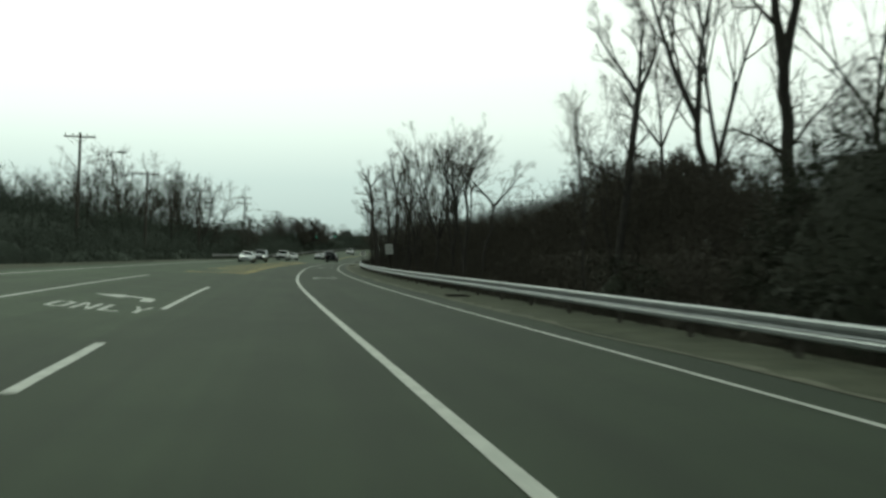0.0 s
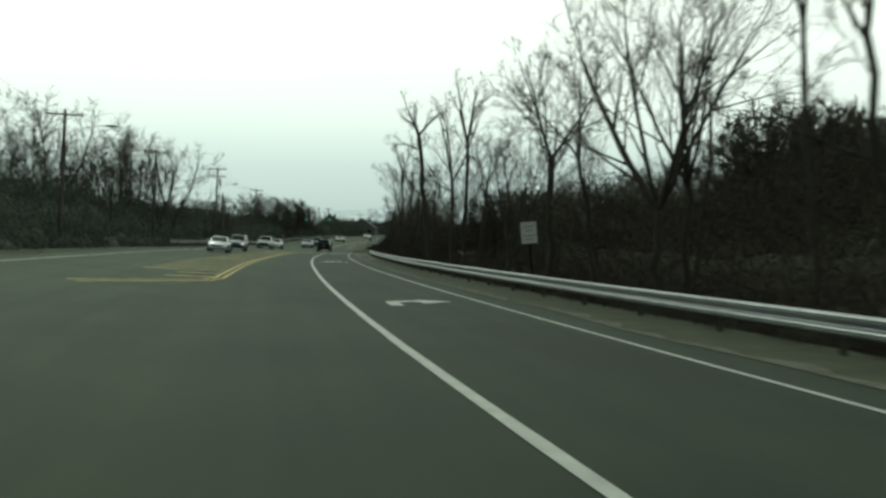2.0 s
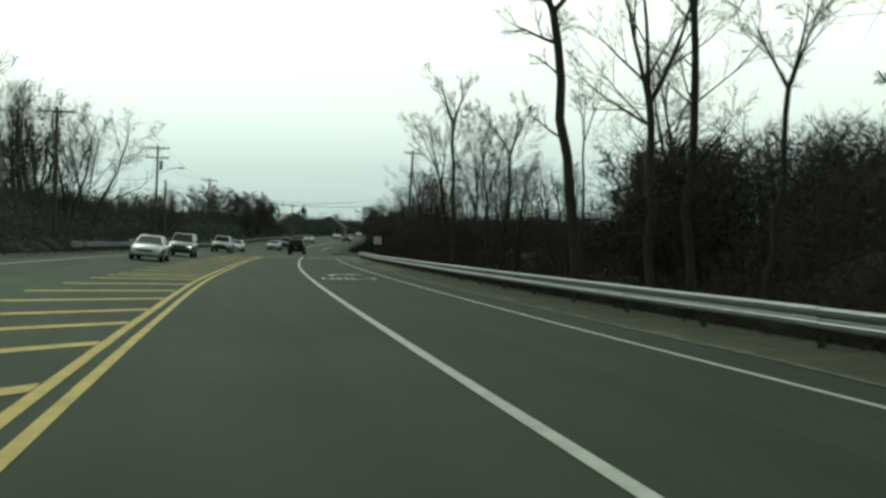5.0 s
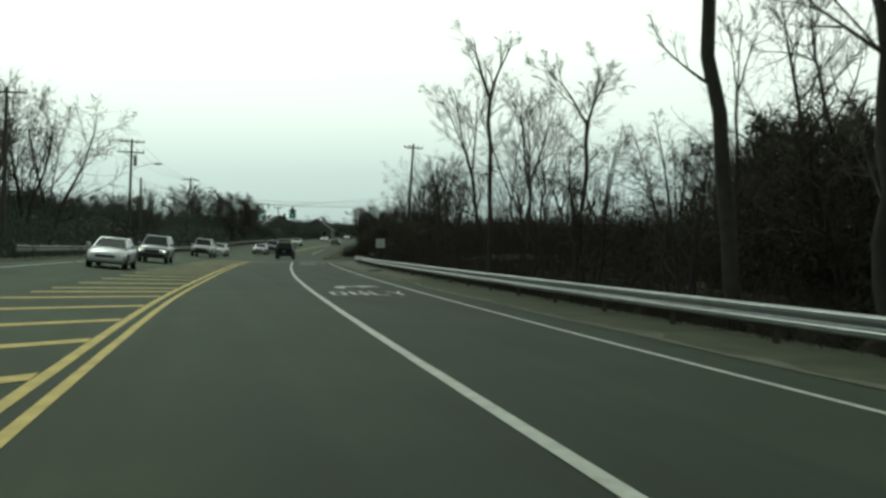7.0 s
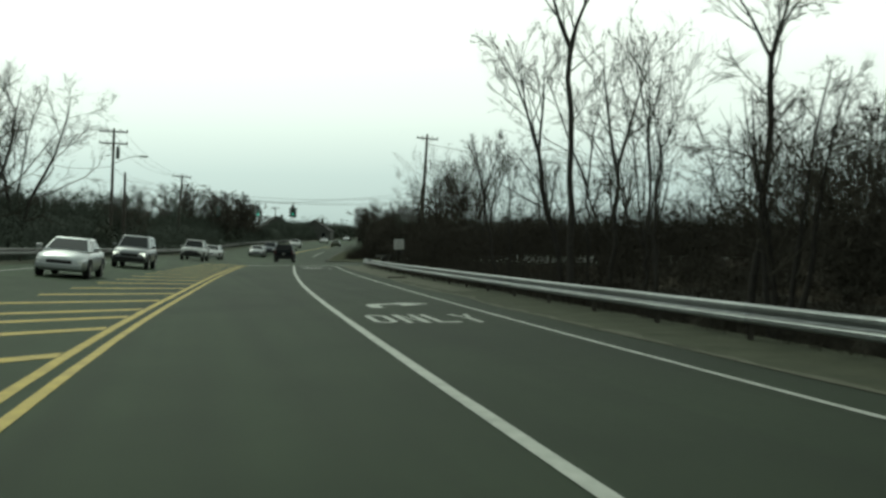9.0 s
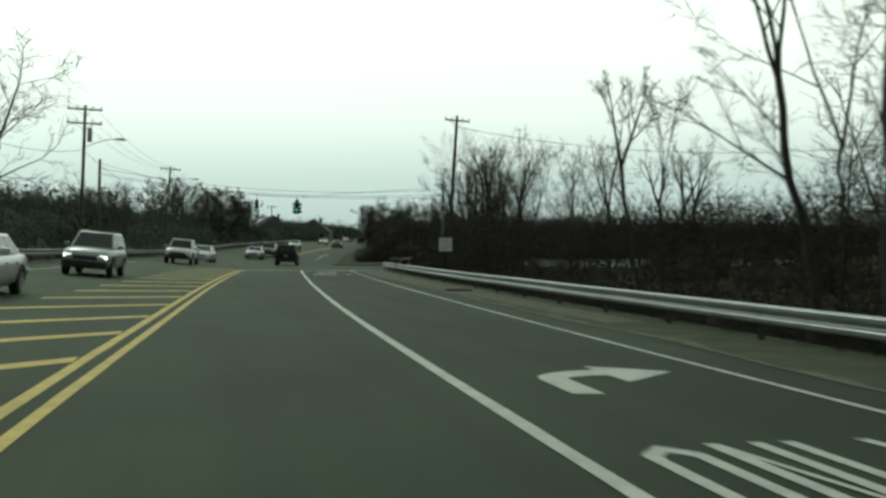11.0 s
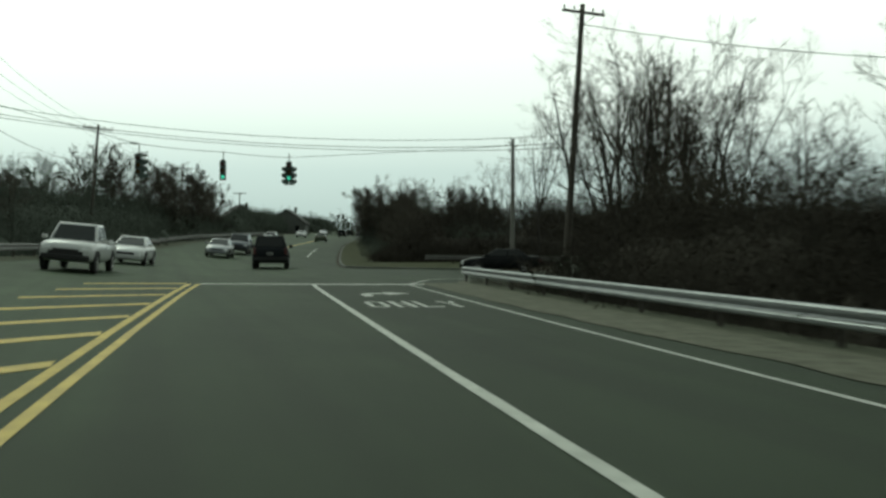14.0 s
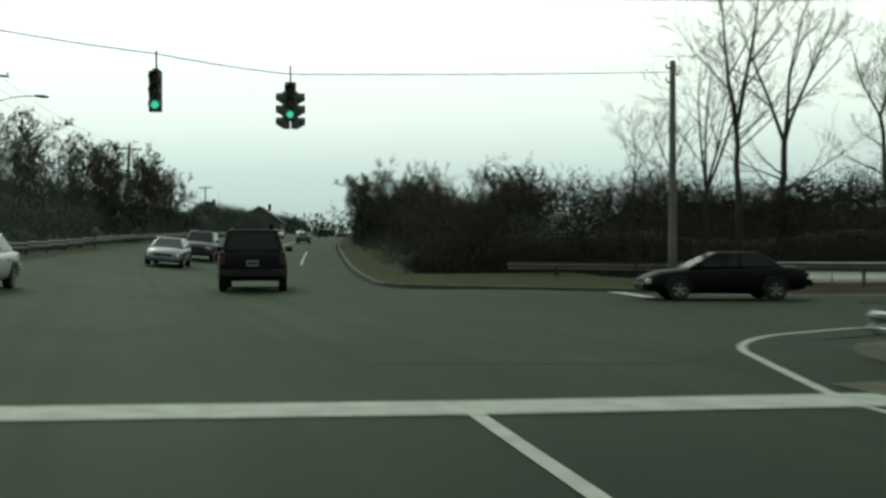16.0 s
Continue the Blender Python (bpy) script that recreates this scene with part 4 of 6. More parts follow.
def tree(kind, x, y, height, turn=0.0, lean=(0, 0), far=False, label=""):
    tr, cr = (FAR_KINDS if far else KINDS)[kind]
    base_h = ((12, 13, 11, 9) if far else (13, 14, 12, 11, 15, 10, 11))[kind]
    s = height / base_h
    root = thing("tree", Matrix.Translation((x, y, gz(x, y))) @ Euler((radians(lean[1]), radians(lean[0]), 0)).to_matrix().to_4x4() @ Matrix.Rotation(turn, 4, 'Z') @ Matrix.Scale(s, 4),
                 label or ("bare winter tree in the roadside woods" if far else TREE_LABEL[kind]), "tree", "bare trees along the road")
    part("trunk", tr, BARK, root)
    part("crown", cr, TWIG, root)
    return root


# trees that stand out, each with its own growth
def grow(wood, rng, p, d, length, r, level, fine, kids, up):
    # one limb and its finer limbs; wood holds the heavy limbs and the twigs
    n = (2, 3, 5, 6)[min(level, 3)]
    pts, _ = wander(rng, p, d, length, n, 0.065 if level > 1 else 0.13, up)
    wood[0 if level > 1 else 1].limb(pts, r, max(fine * 0.5, r * 0.16), 6 if level > 2 else 4 if level > 1 else 3)
    if level == 0:
        for i in range(3):
            q = pts[0].lerp(pts[-1], rng.uniform(0.25, 1.0))
            wood[1].blade(q, q + side_dir(rng, d, radians(rng.uniform(20, 55))) * length * rng.uniform(0.4, 0.8), fine * 0.75, rng)
        return
    for i in range(kids):
        f = (0.16 if level > 2 else 0.28) + (0.82 if level > 2 else 0.72) * (i + rng.random()) / kids
        k = min(n - 1, int(f * n))
        q = pts[k].lerp(pts[k + 1], f * n - k)
        dd = (pts[k + 1] - pts[k]).normalized()
        out = side_dir(rng, dd, radians(rng.uniform(18, 46)))
        grow(wood, rng, q, out, length * rng.uniform(0.34, 0.60) * (1.28 - 0.62 * f), max(fine, r * (1.0 - 0.68 * f) * 0.62), level - 1, fine, kids, up)


def standing_tree(x, y, top, fork, r, lean=0.0, forks=2, spread=25, sides=2, reach=0.0, level=3, kids=5, reach_at=0.72, label="tall bare forked tree behind the guardrail", seed=0):
    # trunk up to the fork, a spray of main limbs from it, side limbs below; reach draws one long limb towards -x
    rng = random.Random(seed * 131 + int(x * 10) + int(y * 7))
    g = gz(x, y)
    h, fk = top - g, fork - g
    trunk, crown = Twigs(), Twigs()
    fine = 0.0068
    old = y < 50
    r *= 0.76 if fork < 8 and not old else 1.0
    base = Vector((-lean * (fork - 2.5), 0, -0.3))
    n = 8
    pts = [base.lerp(Vector((lean * 2.5, 0, fk)), k / n) for k in range(n + 1)]
    for k in range(1, n):
        pts[k] += Vector((rng.gauss(0, 1), rng.gauss(0, 1), 0)) * (0.05 + 0.12 * r)
    trunk.limb(pts[:1] + pts, r * 1.15, r * 0.78, 9)
    d0 = (pts[-1] - pts[-3]).normalized()
    a0 = rng.uniform(0, 6.28)
    for i in range(forks):
        a = a0 + 6.283 * i / forks + rng.gauss(0, 0.25)
        if forks == 2:
            a = (0.0, math.pi)[i] + rng.gauss(0, 0.35)
        s = radians(spread * rng.uniform(0.55, 1.2))
        d = (d0 * math.cos(s) + Vector((math.cos(a), math.sin(a), 0.0)) * math.sin(s)).normalized()
        L = (h - fk) * (rng.uniform(0.82, 1.0) if old else rng.uniform(0.70, 0.88))
        grow((trunk, crown), rng, pts[-1] - d0 * 0.15, d, L, r * (0.82 if forks < 3 else 0.6), level, fine, kids + 1 if old else kids, 0.035)
    for i in range(sides):
        f = rng.uniform(0.45, 0.95)
        k = min(n - 1, int(f * n))
        a = rng.uniform(0, 6.28)
        d = Vector((math.cos(a), math.sin(a), rng.uniform(0.4, 1.1)))
        grow((trunk, crown), rng, pts[k].lerp(pts[k + 1], f * n - k), d, (h - fk) * rng.uniform(0.35, 0.6), r * 0.28, 2, fine, kids, 0.05)
    if reach:
        k = int(reach_at * n)
        grow((trunk, crown), rng, pts[k], Vector((-1, rng.gauss(0, 0.2), 0.42)), reach * 0.72, r * 0.42, 2, fine, kids + 1, 0.01)
    root = thing("tree", Matrix.Translation((x, y, g)), label, "tree", "bare trees along the road")
    part("trunk", trunk.mesh("trunk", BARK), None, root)
    part("crown", crown.mesh("crown", TWIG), None, root)
    return root


THICK, SLIM, FAN, LEANING = ("old bare tree with a thick forked trunk", "slim bare tree with a small high crown", "bare tree fanning into many limbs from low down", "bare leaning tree with a long side limb")
standing_tree(11.3, 41.2, 11.0, 7.6, 0.15, 0.15, 3, 36, 7, 3.2, label="bare leaning tree with many level side limbs")
standing_tree(15.7, 48.8, 11.0, 6.5, 0.10, -0.12, 3, 30, 3, 0)
standing_tree(15.4, 43.4, 14.5, 7.0, 0.17, -0.22, 2, 16, 4, 2.6, label=THICK)
standing_tree(16.1, 44.3, 14.0, 5.6, 0.13, 0.03, 2, 14, 4, 0)
standing_tree(20.5, 47.0, 18.0, 10.3, 0.32, -0.06, 2, 18, 6, 4.0, label=THICK)
standing_tree(22.2, 42.0, 14.0, 7.0, 0.14, -0.2, 3, 30, 4, 3.2, label=LEANING)
standing_tree(8.8, 38.5, 6.9, 3.6, 0.055, 0.0, 4, 18, 2, 0, 2, 6, label=SLIM)
standing_tree(7.5, 54.6, 7.5, 5.2, 0.11, 0.02, 3, 34, 2, 0)
standing_tree(8.7, 56.0, 6.9, 4.1, 0.10, 0.2, 2, 42, 2, 0)
standing_tree(7.9, 58.8, 7.7, 5.2, 0.12, -0.18, 3, 30, 3, 3.4, label=LEANING)
standing_tree(7.7, 61.0, 8.0, 6.0, 0.09, -0.08, 2, 22, 3, 0)
standing_tree(8.45, 70.5, 10.2, 2.6, 0.17, 0.0, 7, 31, 0, 0, label=FAN)
standing_tree(9.55, 71.2, 9.8, 3.4, 0.14, 0.02, 5, 24, 0, 0, label=FAN)
standing_tree(7.4, 73.3, 8.0, 4.2, 0.10, -0.18, 3, 30, 3, 0, label=LEANING)
standing_tree(10.8, 72.8, 8.5, 5.8, 0.08, 0.08, 3, 30, 3, 0)
standing_tree(7.4, 77.9, 9.2, 4.6, 0.15, 0.0, 3, 34, 3, 0, label=THICK)
standing_tree(8.8, 82.8, 8.2, 4.6, 0.08, 0.03, 3, 26, 3, 0, label=SLIM)
standing_tree(8.3, 87.5, 8.0, 0.8, 0.12, 0.0, 6, 21, 0, 0, label=FAN)
standing_tree(9.1, 97.0, 7.6, 4.9, 0.10, 0.1, 3, 32, 3, 0)
standing_tree(8.9, 100.7, 11.3, 7.4, 0.15, 0.01, 2, 15, 6, 0, label=THICK)
standing_tree(8.35, 102.0, 10.2, 5.2, 0.16, 0.0, 3, 30, 5, 3.4, reach_at=0.9, label=THICK)
standing_tree(7.08, 105.3, 10.9, 8.2, 0.15, -0.11, 3, 40, 4, 2.2, reach_at=0.97, label=THICK)
standing_tree(8.05, 106.0, 6.6, 4.6, 0.05, 0.0, 3, 26, 3, 0, 2, label=SLIM)
standing_tree(8.2, 115.0, 7.4, 5.0, 0.09, 0.08, 3, 34, 7, 1.6)
standing_tree(8.5, 120.2, 7.0, 4.4, 0.055, -0.05, 3, 22, 3, 0, 2, label=SLIM)
standing_tree(9.3, 121.8, 6.4, 4.0, 0.05, 0.06, 3, 25, 3, 0, 2, label=SLIM)
standing_tree(10.1, 124.2, 7.2, 1.6, 0.07, 0.0, 5, 20, 0, 0, 2, 6, label=FAN)
standing_tree(8.8, 126.4, 10.4, 7.3, 0.12, 0.0, 2, 22, 4, 0, label="tall straight bare tree with a forked top")
standing_tree(10.8, 128.1, 9.4, 4.0, 0.10, 0.06, 2, 20, 3, 0)
standing_tree(9.4, 129.6, 9.0, 4.6, 0.11, -0.2, 3, 24, 3, 3.6, label=LEANING)
standing_tree(11.1, 130.8, 9.0, 3.6, 0.06, -0.02, 2, 16, 3, 0, label=SLIM)
standing_tree(9.7, 137.4, 6.3, 3.7, 0.08, -0.16, 2, 17, 3, 2.2, label=LEANING)
standing_tree(10.2, 137.0, 6.0, 3.4, 0.05, 0.03, 3, 24, 2, 0, 2, label=SLIM)
standing_tree(27.3, 181.0, 9.9, 4.4, 0.20, 0.0, 3, 15, 4, 0)
standing_tree(31.9, 182.0, 8.8, 5.0, 0.18, -0.14, 2, 18, 3, 0)
standing_tree(32.3, 179.6, 9.5, 4.6, 0.18, 0.02, 3, 17, 3, 0)
standing_tree(34.5, 183.0, 9.2, 5.0, 0.20, 0.2, 3, 26, 3, 0)
standing_tree(25.35, 213.5, 10.2, 3.6, 0.13, 0.0, 4, 20, 2, 0, label=FAN)
standing_tree(28.9, 216.8, 14.2, 6.6, 0.18, -0.04, 2, 14, 3, 0)
standing_tree(33.4, 220.0, 15.0, 6.4, 0.22, 0.03, 3, 19, 4, 0, label=THICK)
standing_tree(40.0, 221.0, 13.5, 8.0, 0.12, -0.12, 3, 28, 4, 4.5, label=LEANING)
standing_tree(44.0, 223.0, 14.0, 5.0, 0.14, -0.1, 3, 28, 4, 3.0)
standing_tree(25.0, 214.2, 7.2, 4.4, 0.06, -0.3, 2, 26, 3, 0, 2, label=LEANING)
standing_tree(22.3, 213.5, 7.4, 4.2, 0.05, 0.0, 3, 26, 3, 0, 2, label=SLIM)
standing_tree(23.6, 214.6, 7.0, 3.6, 0.05, 0.1, 3, 26, 3, 0, 2, label=SLIM)

for x, y, top, fork in ((19.3, 188.6, 9.6, 5.0), (21.0, 187.6, 11.0, 1.6), (23.6, 187.0, 9.8, 2.0), (26.8, 187.0, 7.8, 2.6)):
    standing_tree(x, y, top, fork, 0.12, 0.0, 3 if fork > 4 else 5, 30, 3, 4.6 if fork > 4 else 0.0, 3, 5, label="dense bare tree beside the leaning pole")
rng = random.Random(7)
tree(5, 12.1, 43.8, 8.5, 4)
tree(3, 12.5, 87.5, 8.5, 1.1)
tree(3, 12.5, 108, 9, 0.4)
tree(0, 15, 114, 10.5, 2.2)
tree(5, 8.2, 108.5, 5.0, 4.4)
tree(5, 8, 114, 5.5, 1)
tree(5, 13.2, 131, 7, 3.2, (3, 0))
tree(5, 19.5, 166, 5.2, 1)
tree(2, 18.6, 185, 9.8, 0.8)
tree(2, 21.8, 188.8, 10.2, 3.4)
tree(2, 22.6, 187, 9.8, 1.9)
tree(3, 19.3, 186, 9.2, 2.2)
tree(5, 17.8, 163, 5.5, 2)
# stand of full-crowned trees on the rise
for i in range(9):
    tree((3, 1, 3)[i % 3], 37 + 2.6 * i + rng.uniform(-1.5, 1.5), 122 + 2.7 * i + rng.uniform(-5, 5), rng.uniform(12.0, 14.5), i * 1.3, (0, 0), True, "tall full-crowned bare tree on the rise")
for i, (x, y, h) in enumerate(((33.5, 118.0, 10.5), (36.0, 115.0, 11.5), (40.0, 117.0, 12.0), (43.5, 116.0, 11.5), (47.0, 121.0, 12.5), (50.0, 119.0, 12.0))):
    tree(3, x, y, h, i * 1.9, (0, 0), True, "tall full-crowned bare tree on the rise")
# dense twiggy scrub trees behind the guardrail
for x, y, h in ((12.4, 108.5, 6.0), (13.4, 111.0, 6.4), (14.6, 113.5, 6.2), (16.2, 115.5, 6.6), (17.4, 118.5, 6.8), (15.6, 118.5, 5.6), (19.4, 121.5, 7.0), (18.0, 124.0, 5.6), (21.0, 125.5, 7.0), (20.2, 129.0, 5.2)):
    tree(3, x, y, h, x * 2.3, (0, 0), True, "dense twiggy scrub tree of close stems in the woods")
# woods behind, right
for i in range(20):
    y = 14 + 168 * (i + rng.random()) / 20
    d = rng.uniform(7, 30)
    tree(rng.randrange(3), right_x(y) + d, y, rng.uniform(6.5, 10.0) if y < 60 else rng.uniform(3.6, 5.2), rng.uniform(0, 6.28), (rng.gauss(0, 2), rng.gauss(0, 2)), True)
for x, y, h in ((19.0, 188.0, 8.4), (20.4, 187.6, 9.9), (21.4, 189.0, 9.6), (20.0, 190.0, 8.2), (22.4, 188.0, 7.8)):
    tree(2, x, y, h, x * 3, (0, 0), True, "bare vine-grown tree beside the leaning pole")
# woods left
for i in range(44):
    y = 62 + 218 * (i + rng.random()) / 44
    d = rng.uniform(4, 26)
    h = rng.uniform(12.5, 16.5) if 143 < y < 188 else rng.uniform(8.0, 9.4) if 256 < y else rng.uniform(4.8, 6.2) if 200 < y else rng.uniform(7.5, 10.5)
    tree((3, 2, 3)[i % 3] if y > 200 else rng.randrange(3), yellow_x(y) - LEFT_W - d, y, h, rng.uniform(0, 6.28), (rng.gauss(0, 2), rng.gauss(0, 2)), True)
for x, y, h in ((-13.6, 163.0, 12.5), (-15.8, 158.0, 12.0), (-17.2, 168.0, 13.5), (-13.0, 172.0, 13.0), (-15.4, 137.0, 9.0)):
    tree(2 if y > 150 else 0, x, y, h, y * 1.3, (0, 0), True, "tall dense bare tree across the road")
for i, (y, d, h) in enumerate(((283, 6.5, 9.2), (287, 11.0, 9.4), (291, 6.0, 8.8), (296, 9.5, 9.2), (300, 6.0, 8.4), (305, 9.0, 8.6), (309, 6.0, 7.8), (315, 7.5, 7.4))):
    tree((3, 2)[i % 2], yellow_x(y) - LEFT_W - d, y, h, y * 1.7, (0, 0), True, "dense rounded bare tree across the road")
# dense low crowns along the verge beyond the crossing
for i in range(10):
    y = rng.uniform(262, 300)
    tree((2, 0, 1)[i % 3], right_x(y) + rng.uniform(5, 14), y, rng.uniform(7.6, 9.4), rng.uniform(0, 6.28), (0, 0), True)
for x, y, h in ((28.6, 284.0, 7.6), (31.5, 289.0, 8.2), (35.0, 291.0, 7.8), (33.5, 283.0, 7.2), (30.5, 295.0, 8.0), (31.6, 251.0, 6.6), (34.6, 257.0, 7.0), (37.5, 262.0, 6.2)):
    tree(3, x, y, h, x * 2.1, (0, 0), True, "dense rounded bare tree of close stems on the verge")
# beyond the crossing
for i in range(16):
    y = rng.uniform(262, 420)
    d = rng.uniform(9, 60)
    tree(rng.randrange(3), right_x(y) + d, y, rng.uniform(5.5, 8.5), rng.uniform(0, 6.28), (0, 0), True)
for i in range(14):
    y = rng.uniform(330, 520)
    tree(rng.randrange(3), yellow_x(y) - LEFT_W - rng.uniform(14, 60), y, rng.uniform(4.5, 6.5), rng.uniform(0, 6.28), (0, 0), True)


# ---- brush: tangles of thin stems, and dark evergreen clumps ----
def tangle(seed, w, h, n, r=0.016, leaves=1100, leaf=0.062, core=True, material=None):
    rng = random.Random(seed)
    t = Twigs()
    if core:
        t.core(w * 0.72, w * 0.36, h * 0.32, seed, 14, 6)
    for i in range(n):
        p = Vector((rng.uniform(-w, w), rng.uniform(-w, w) * 0.6, -0.2))
        top = h * (0.6 + 0.5 * rng.random()) * (1 - 0.35 * (abs(p.x) / w) ** 2)
        pts, d = wander(rng, p, Vector((rng.gauss(0, 0.4), rng.gauss(0, 0.4), 1)), top, 4, 0.2, -0.02)
        t.limb(pts, r * rng.uniform(0.8, 1.6), r * 0.4, 3)
        for j in range(5):
            k = rng.randrange(1, 4)
            q = pts[k].lerp(pts[k + 1], rng.random())
            e = q + side_dir(rng, (pts[k + 1] - pts[k]).normalized(), radians(rng.uniform(25, 70))) * rng.uniform(0.3, 1.0)
            t.limb([q, e], r * 0.6, r * 0.3, 3)
            q2 = q.lerp(e, rng.uniform(0.3, 1))
            t.limb([q2, q2 + Vector((rng.gauss(0, 0.25), rng.gauss(0, 0.25), rng.gauss(0.12, 0.2)))], r * 0.45, r * 0.25, 3)
    # dead leaves and vines caught in it, thick below and thin above
    for i in range(leaves):
        p = Vector((rng.uniform(-w, w) * 1.05, rng.uniform(-w, w) * 0.7, 0))
        f = min(0.93, abs(rng.gauss(0.25, 0.33)))
        p.z = f * h * (1 - 0.4 * (abs(p.x) / w) ** 2)
        sz = leaf * (1.25 - 0.95 * f)
        a = Vector((rng.gauss(0, 1), rng.gauss(0, 1), rng.gauss(0, 1))).normalized() * sz * rng.uniform(1.2, 3.0)
        b = a.cross(Vector((rng.gauss(0, 1), rng.gauss(0, 1), rng.gauss(0, 1)))).normalized() * sz * rng.uniform(0.14, 0.36)
        k = len(t.v)
        t.v += [p - a, p + b, p + a, p - b]
        t.f.append((k, k + 1, k + 2, k + 3))
    return t.mesh("tangle", material or BRUSH)


def leaf_clump(seed, w, h, n, material):
    rng = random.Random(seed)
    t = Twigs()
    lobes = [(Vector((rng.uniform(-w, w) * 0.6, rng.uniform(-w, w) * 0.5, h * rng.uniform(0.25, 0.8))), rng.uniform(0.3, 0.5) * w) for i in range(9)]
    t.core(w * 0.75, w * 0.7, h * 0.75, seed)
    for c, rr in lobes:
        t.limb([Vector((c.x * 0.3, c.y * 0.3, -0.2)), c * 0.6, c], 0.05, 0.02, 4)
    for i in range(n):
        c, rr = lobes[rng.randrange(9)]
        d = Vector((rng.gauss(0, 1), rng.gauss(0, 1), rng.gauss(0, 0.9))).normalized()
        p = c + d * rr * rng.uniform(0.55, 1.12)
        if p.z < 0:
            p.z = -p.z * 0.5
        a = Vector((rng.gauss(0, 1), rng.gauss(0, 1), rng.gauss(0, 0.7))).normalized() * rng.uniform(0.05, 0.11)
        b = a.cross(d).normalized() * rng.uniform(0.04, 0.09)
        k = len(t.v)
        t.v += [p - a, p + b, p + a, p - b]
        t.f.append((k, k + 1, k + 2, k + 3))
    return t.mesh("clump", material)


TANGLES = [tangle(21, 2.6, 3.2, 13), tangle(22, 2.6, 3.8, 13), tangle(23, 2.6, 2.5, 13), tangle(24, 2.8, 3.0, 13)]
HAZE_TANGLES = [tangle(27, 2.6, 3.2, 13, material=BRUSH_HAZE), tangle(28, 2.7, 3.5, 13, material=BRUSH_HAZE)]
VINES = tangle(29, 2.6, 3.8, 26, 0.02, 500, 0.06, False, TWIG)
WEEDS = [tangle(25, 1.9, 0.5, 16, 0.008, 180, 0.06, False), tangle(26, 1.9, 0.42, 16, 0.008, 180, 0.06, False)]
CLUMPS = [leaf_clump(31, 2.2, 3.6, 1000, EVERGREEN), leaf_clump(32, 2.0, 2.8, 1000, EVERGREEN)]


def shrub(me, x, y, s, turn, name, label, category):
    ob = new(name, me)
    ob.matrix_world = Matrix.Translation((x, y, gz(x, y) - 0.1)) @ Matrix.Rotation(turn, 4, 'Z') @ Matrix.Diagonal((s, s, s * rng.uniform(0.85, 1.15), 1))
    return tagged(ob, label, category, kind="stuff")


def clear_of_street(x, y):
    q = Vector((x, y)) - SIDE_O
    return not (-8.0 < q.dot(SIDE_N) < 18.5 and 5 < q.dot(SIDE_D) < 75) and not (-8.5 < q.dot(SIDE_N) < 8.5 and -12 < q.dot(SIDE_D) < 6)


def brush_row(fx, y0, y1, gap, d0, d1, s0, s1, evergreen=0.15):
    y = y0
    while y < y1:
        x = fx(y, rng.uniform(d0, d1))
        if clear_of_street(x, y):
            if rng.random() < evergreen:
                shrub(CLUMPS[rng.randrange(2)], x, y, min(1.15, rng.uniform(s0, s1)), rng.uniform(0, 6.28), "evergreen_shrub", "dark ivy-green evergreen shrub in the brush", "shrub")
            else:
                # across the road and past the crossing: the brush with haze in its colour
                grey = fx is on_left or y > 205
                shrub(HAZE_TANGLES[rng.randrange(2)] if grey else TANGLES[rng.randrange(4)], x, y, rng.uniform(s0, s1), rng.uniform(0, 6.28), "brush_tangle",
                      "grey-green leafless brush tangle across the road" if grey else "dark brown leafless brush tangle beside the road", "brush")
        y += gap * rng.uniform(0.7, 1.3)


on_right = lambda y, d: right_x(y) + d
on_left = lambda y, d: yellow_x(y) - LEFT_W - d
brush_row(on_right, 14, 186, 2.6, 2.4, 4.0, 0.5, 0.8, 0.03)
brush_row(on_right, 16, 104, 3.0, 4.5, 6.5, 1.0, 1.35, 0.0)
brush_row(on_right, 14, 182, 9, 16, 26, 1.2, 1.7, 0.15)
brush_row(on_left, 62, 330, 4.2, 2.5, 4.5, 0.8, 1.1, 0.06)
brush_row(on_left, 62, 284, 8, 12, 22, 1.5, 2.1, 0.15)
brush_row(on_left, 284, 400, 8, 8, 18, 0.8, 1.2, 0.15)
brush_row(on_right, 230, 330, 5, 3.6, 5.0, 0.5, 0.8, 0.0)
brush_row(on_right, 262, 420, 8, 16, 30, 1.2, 1.9, 0.2)
brush_row(on_right, 164, 188, 2.4, 3.2, 5.0, 1.0, 1.4, 0.0)
brush_row(on_right, 330, 560, 9, 6, 20, 1.4, 2.0, 0.3)
brush_row(on_left, 400, 600, 9, 5, 30, 1.6, 2.3, 0.3)


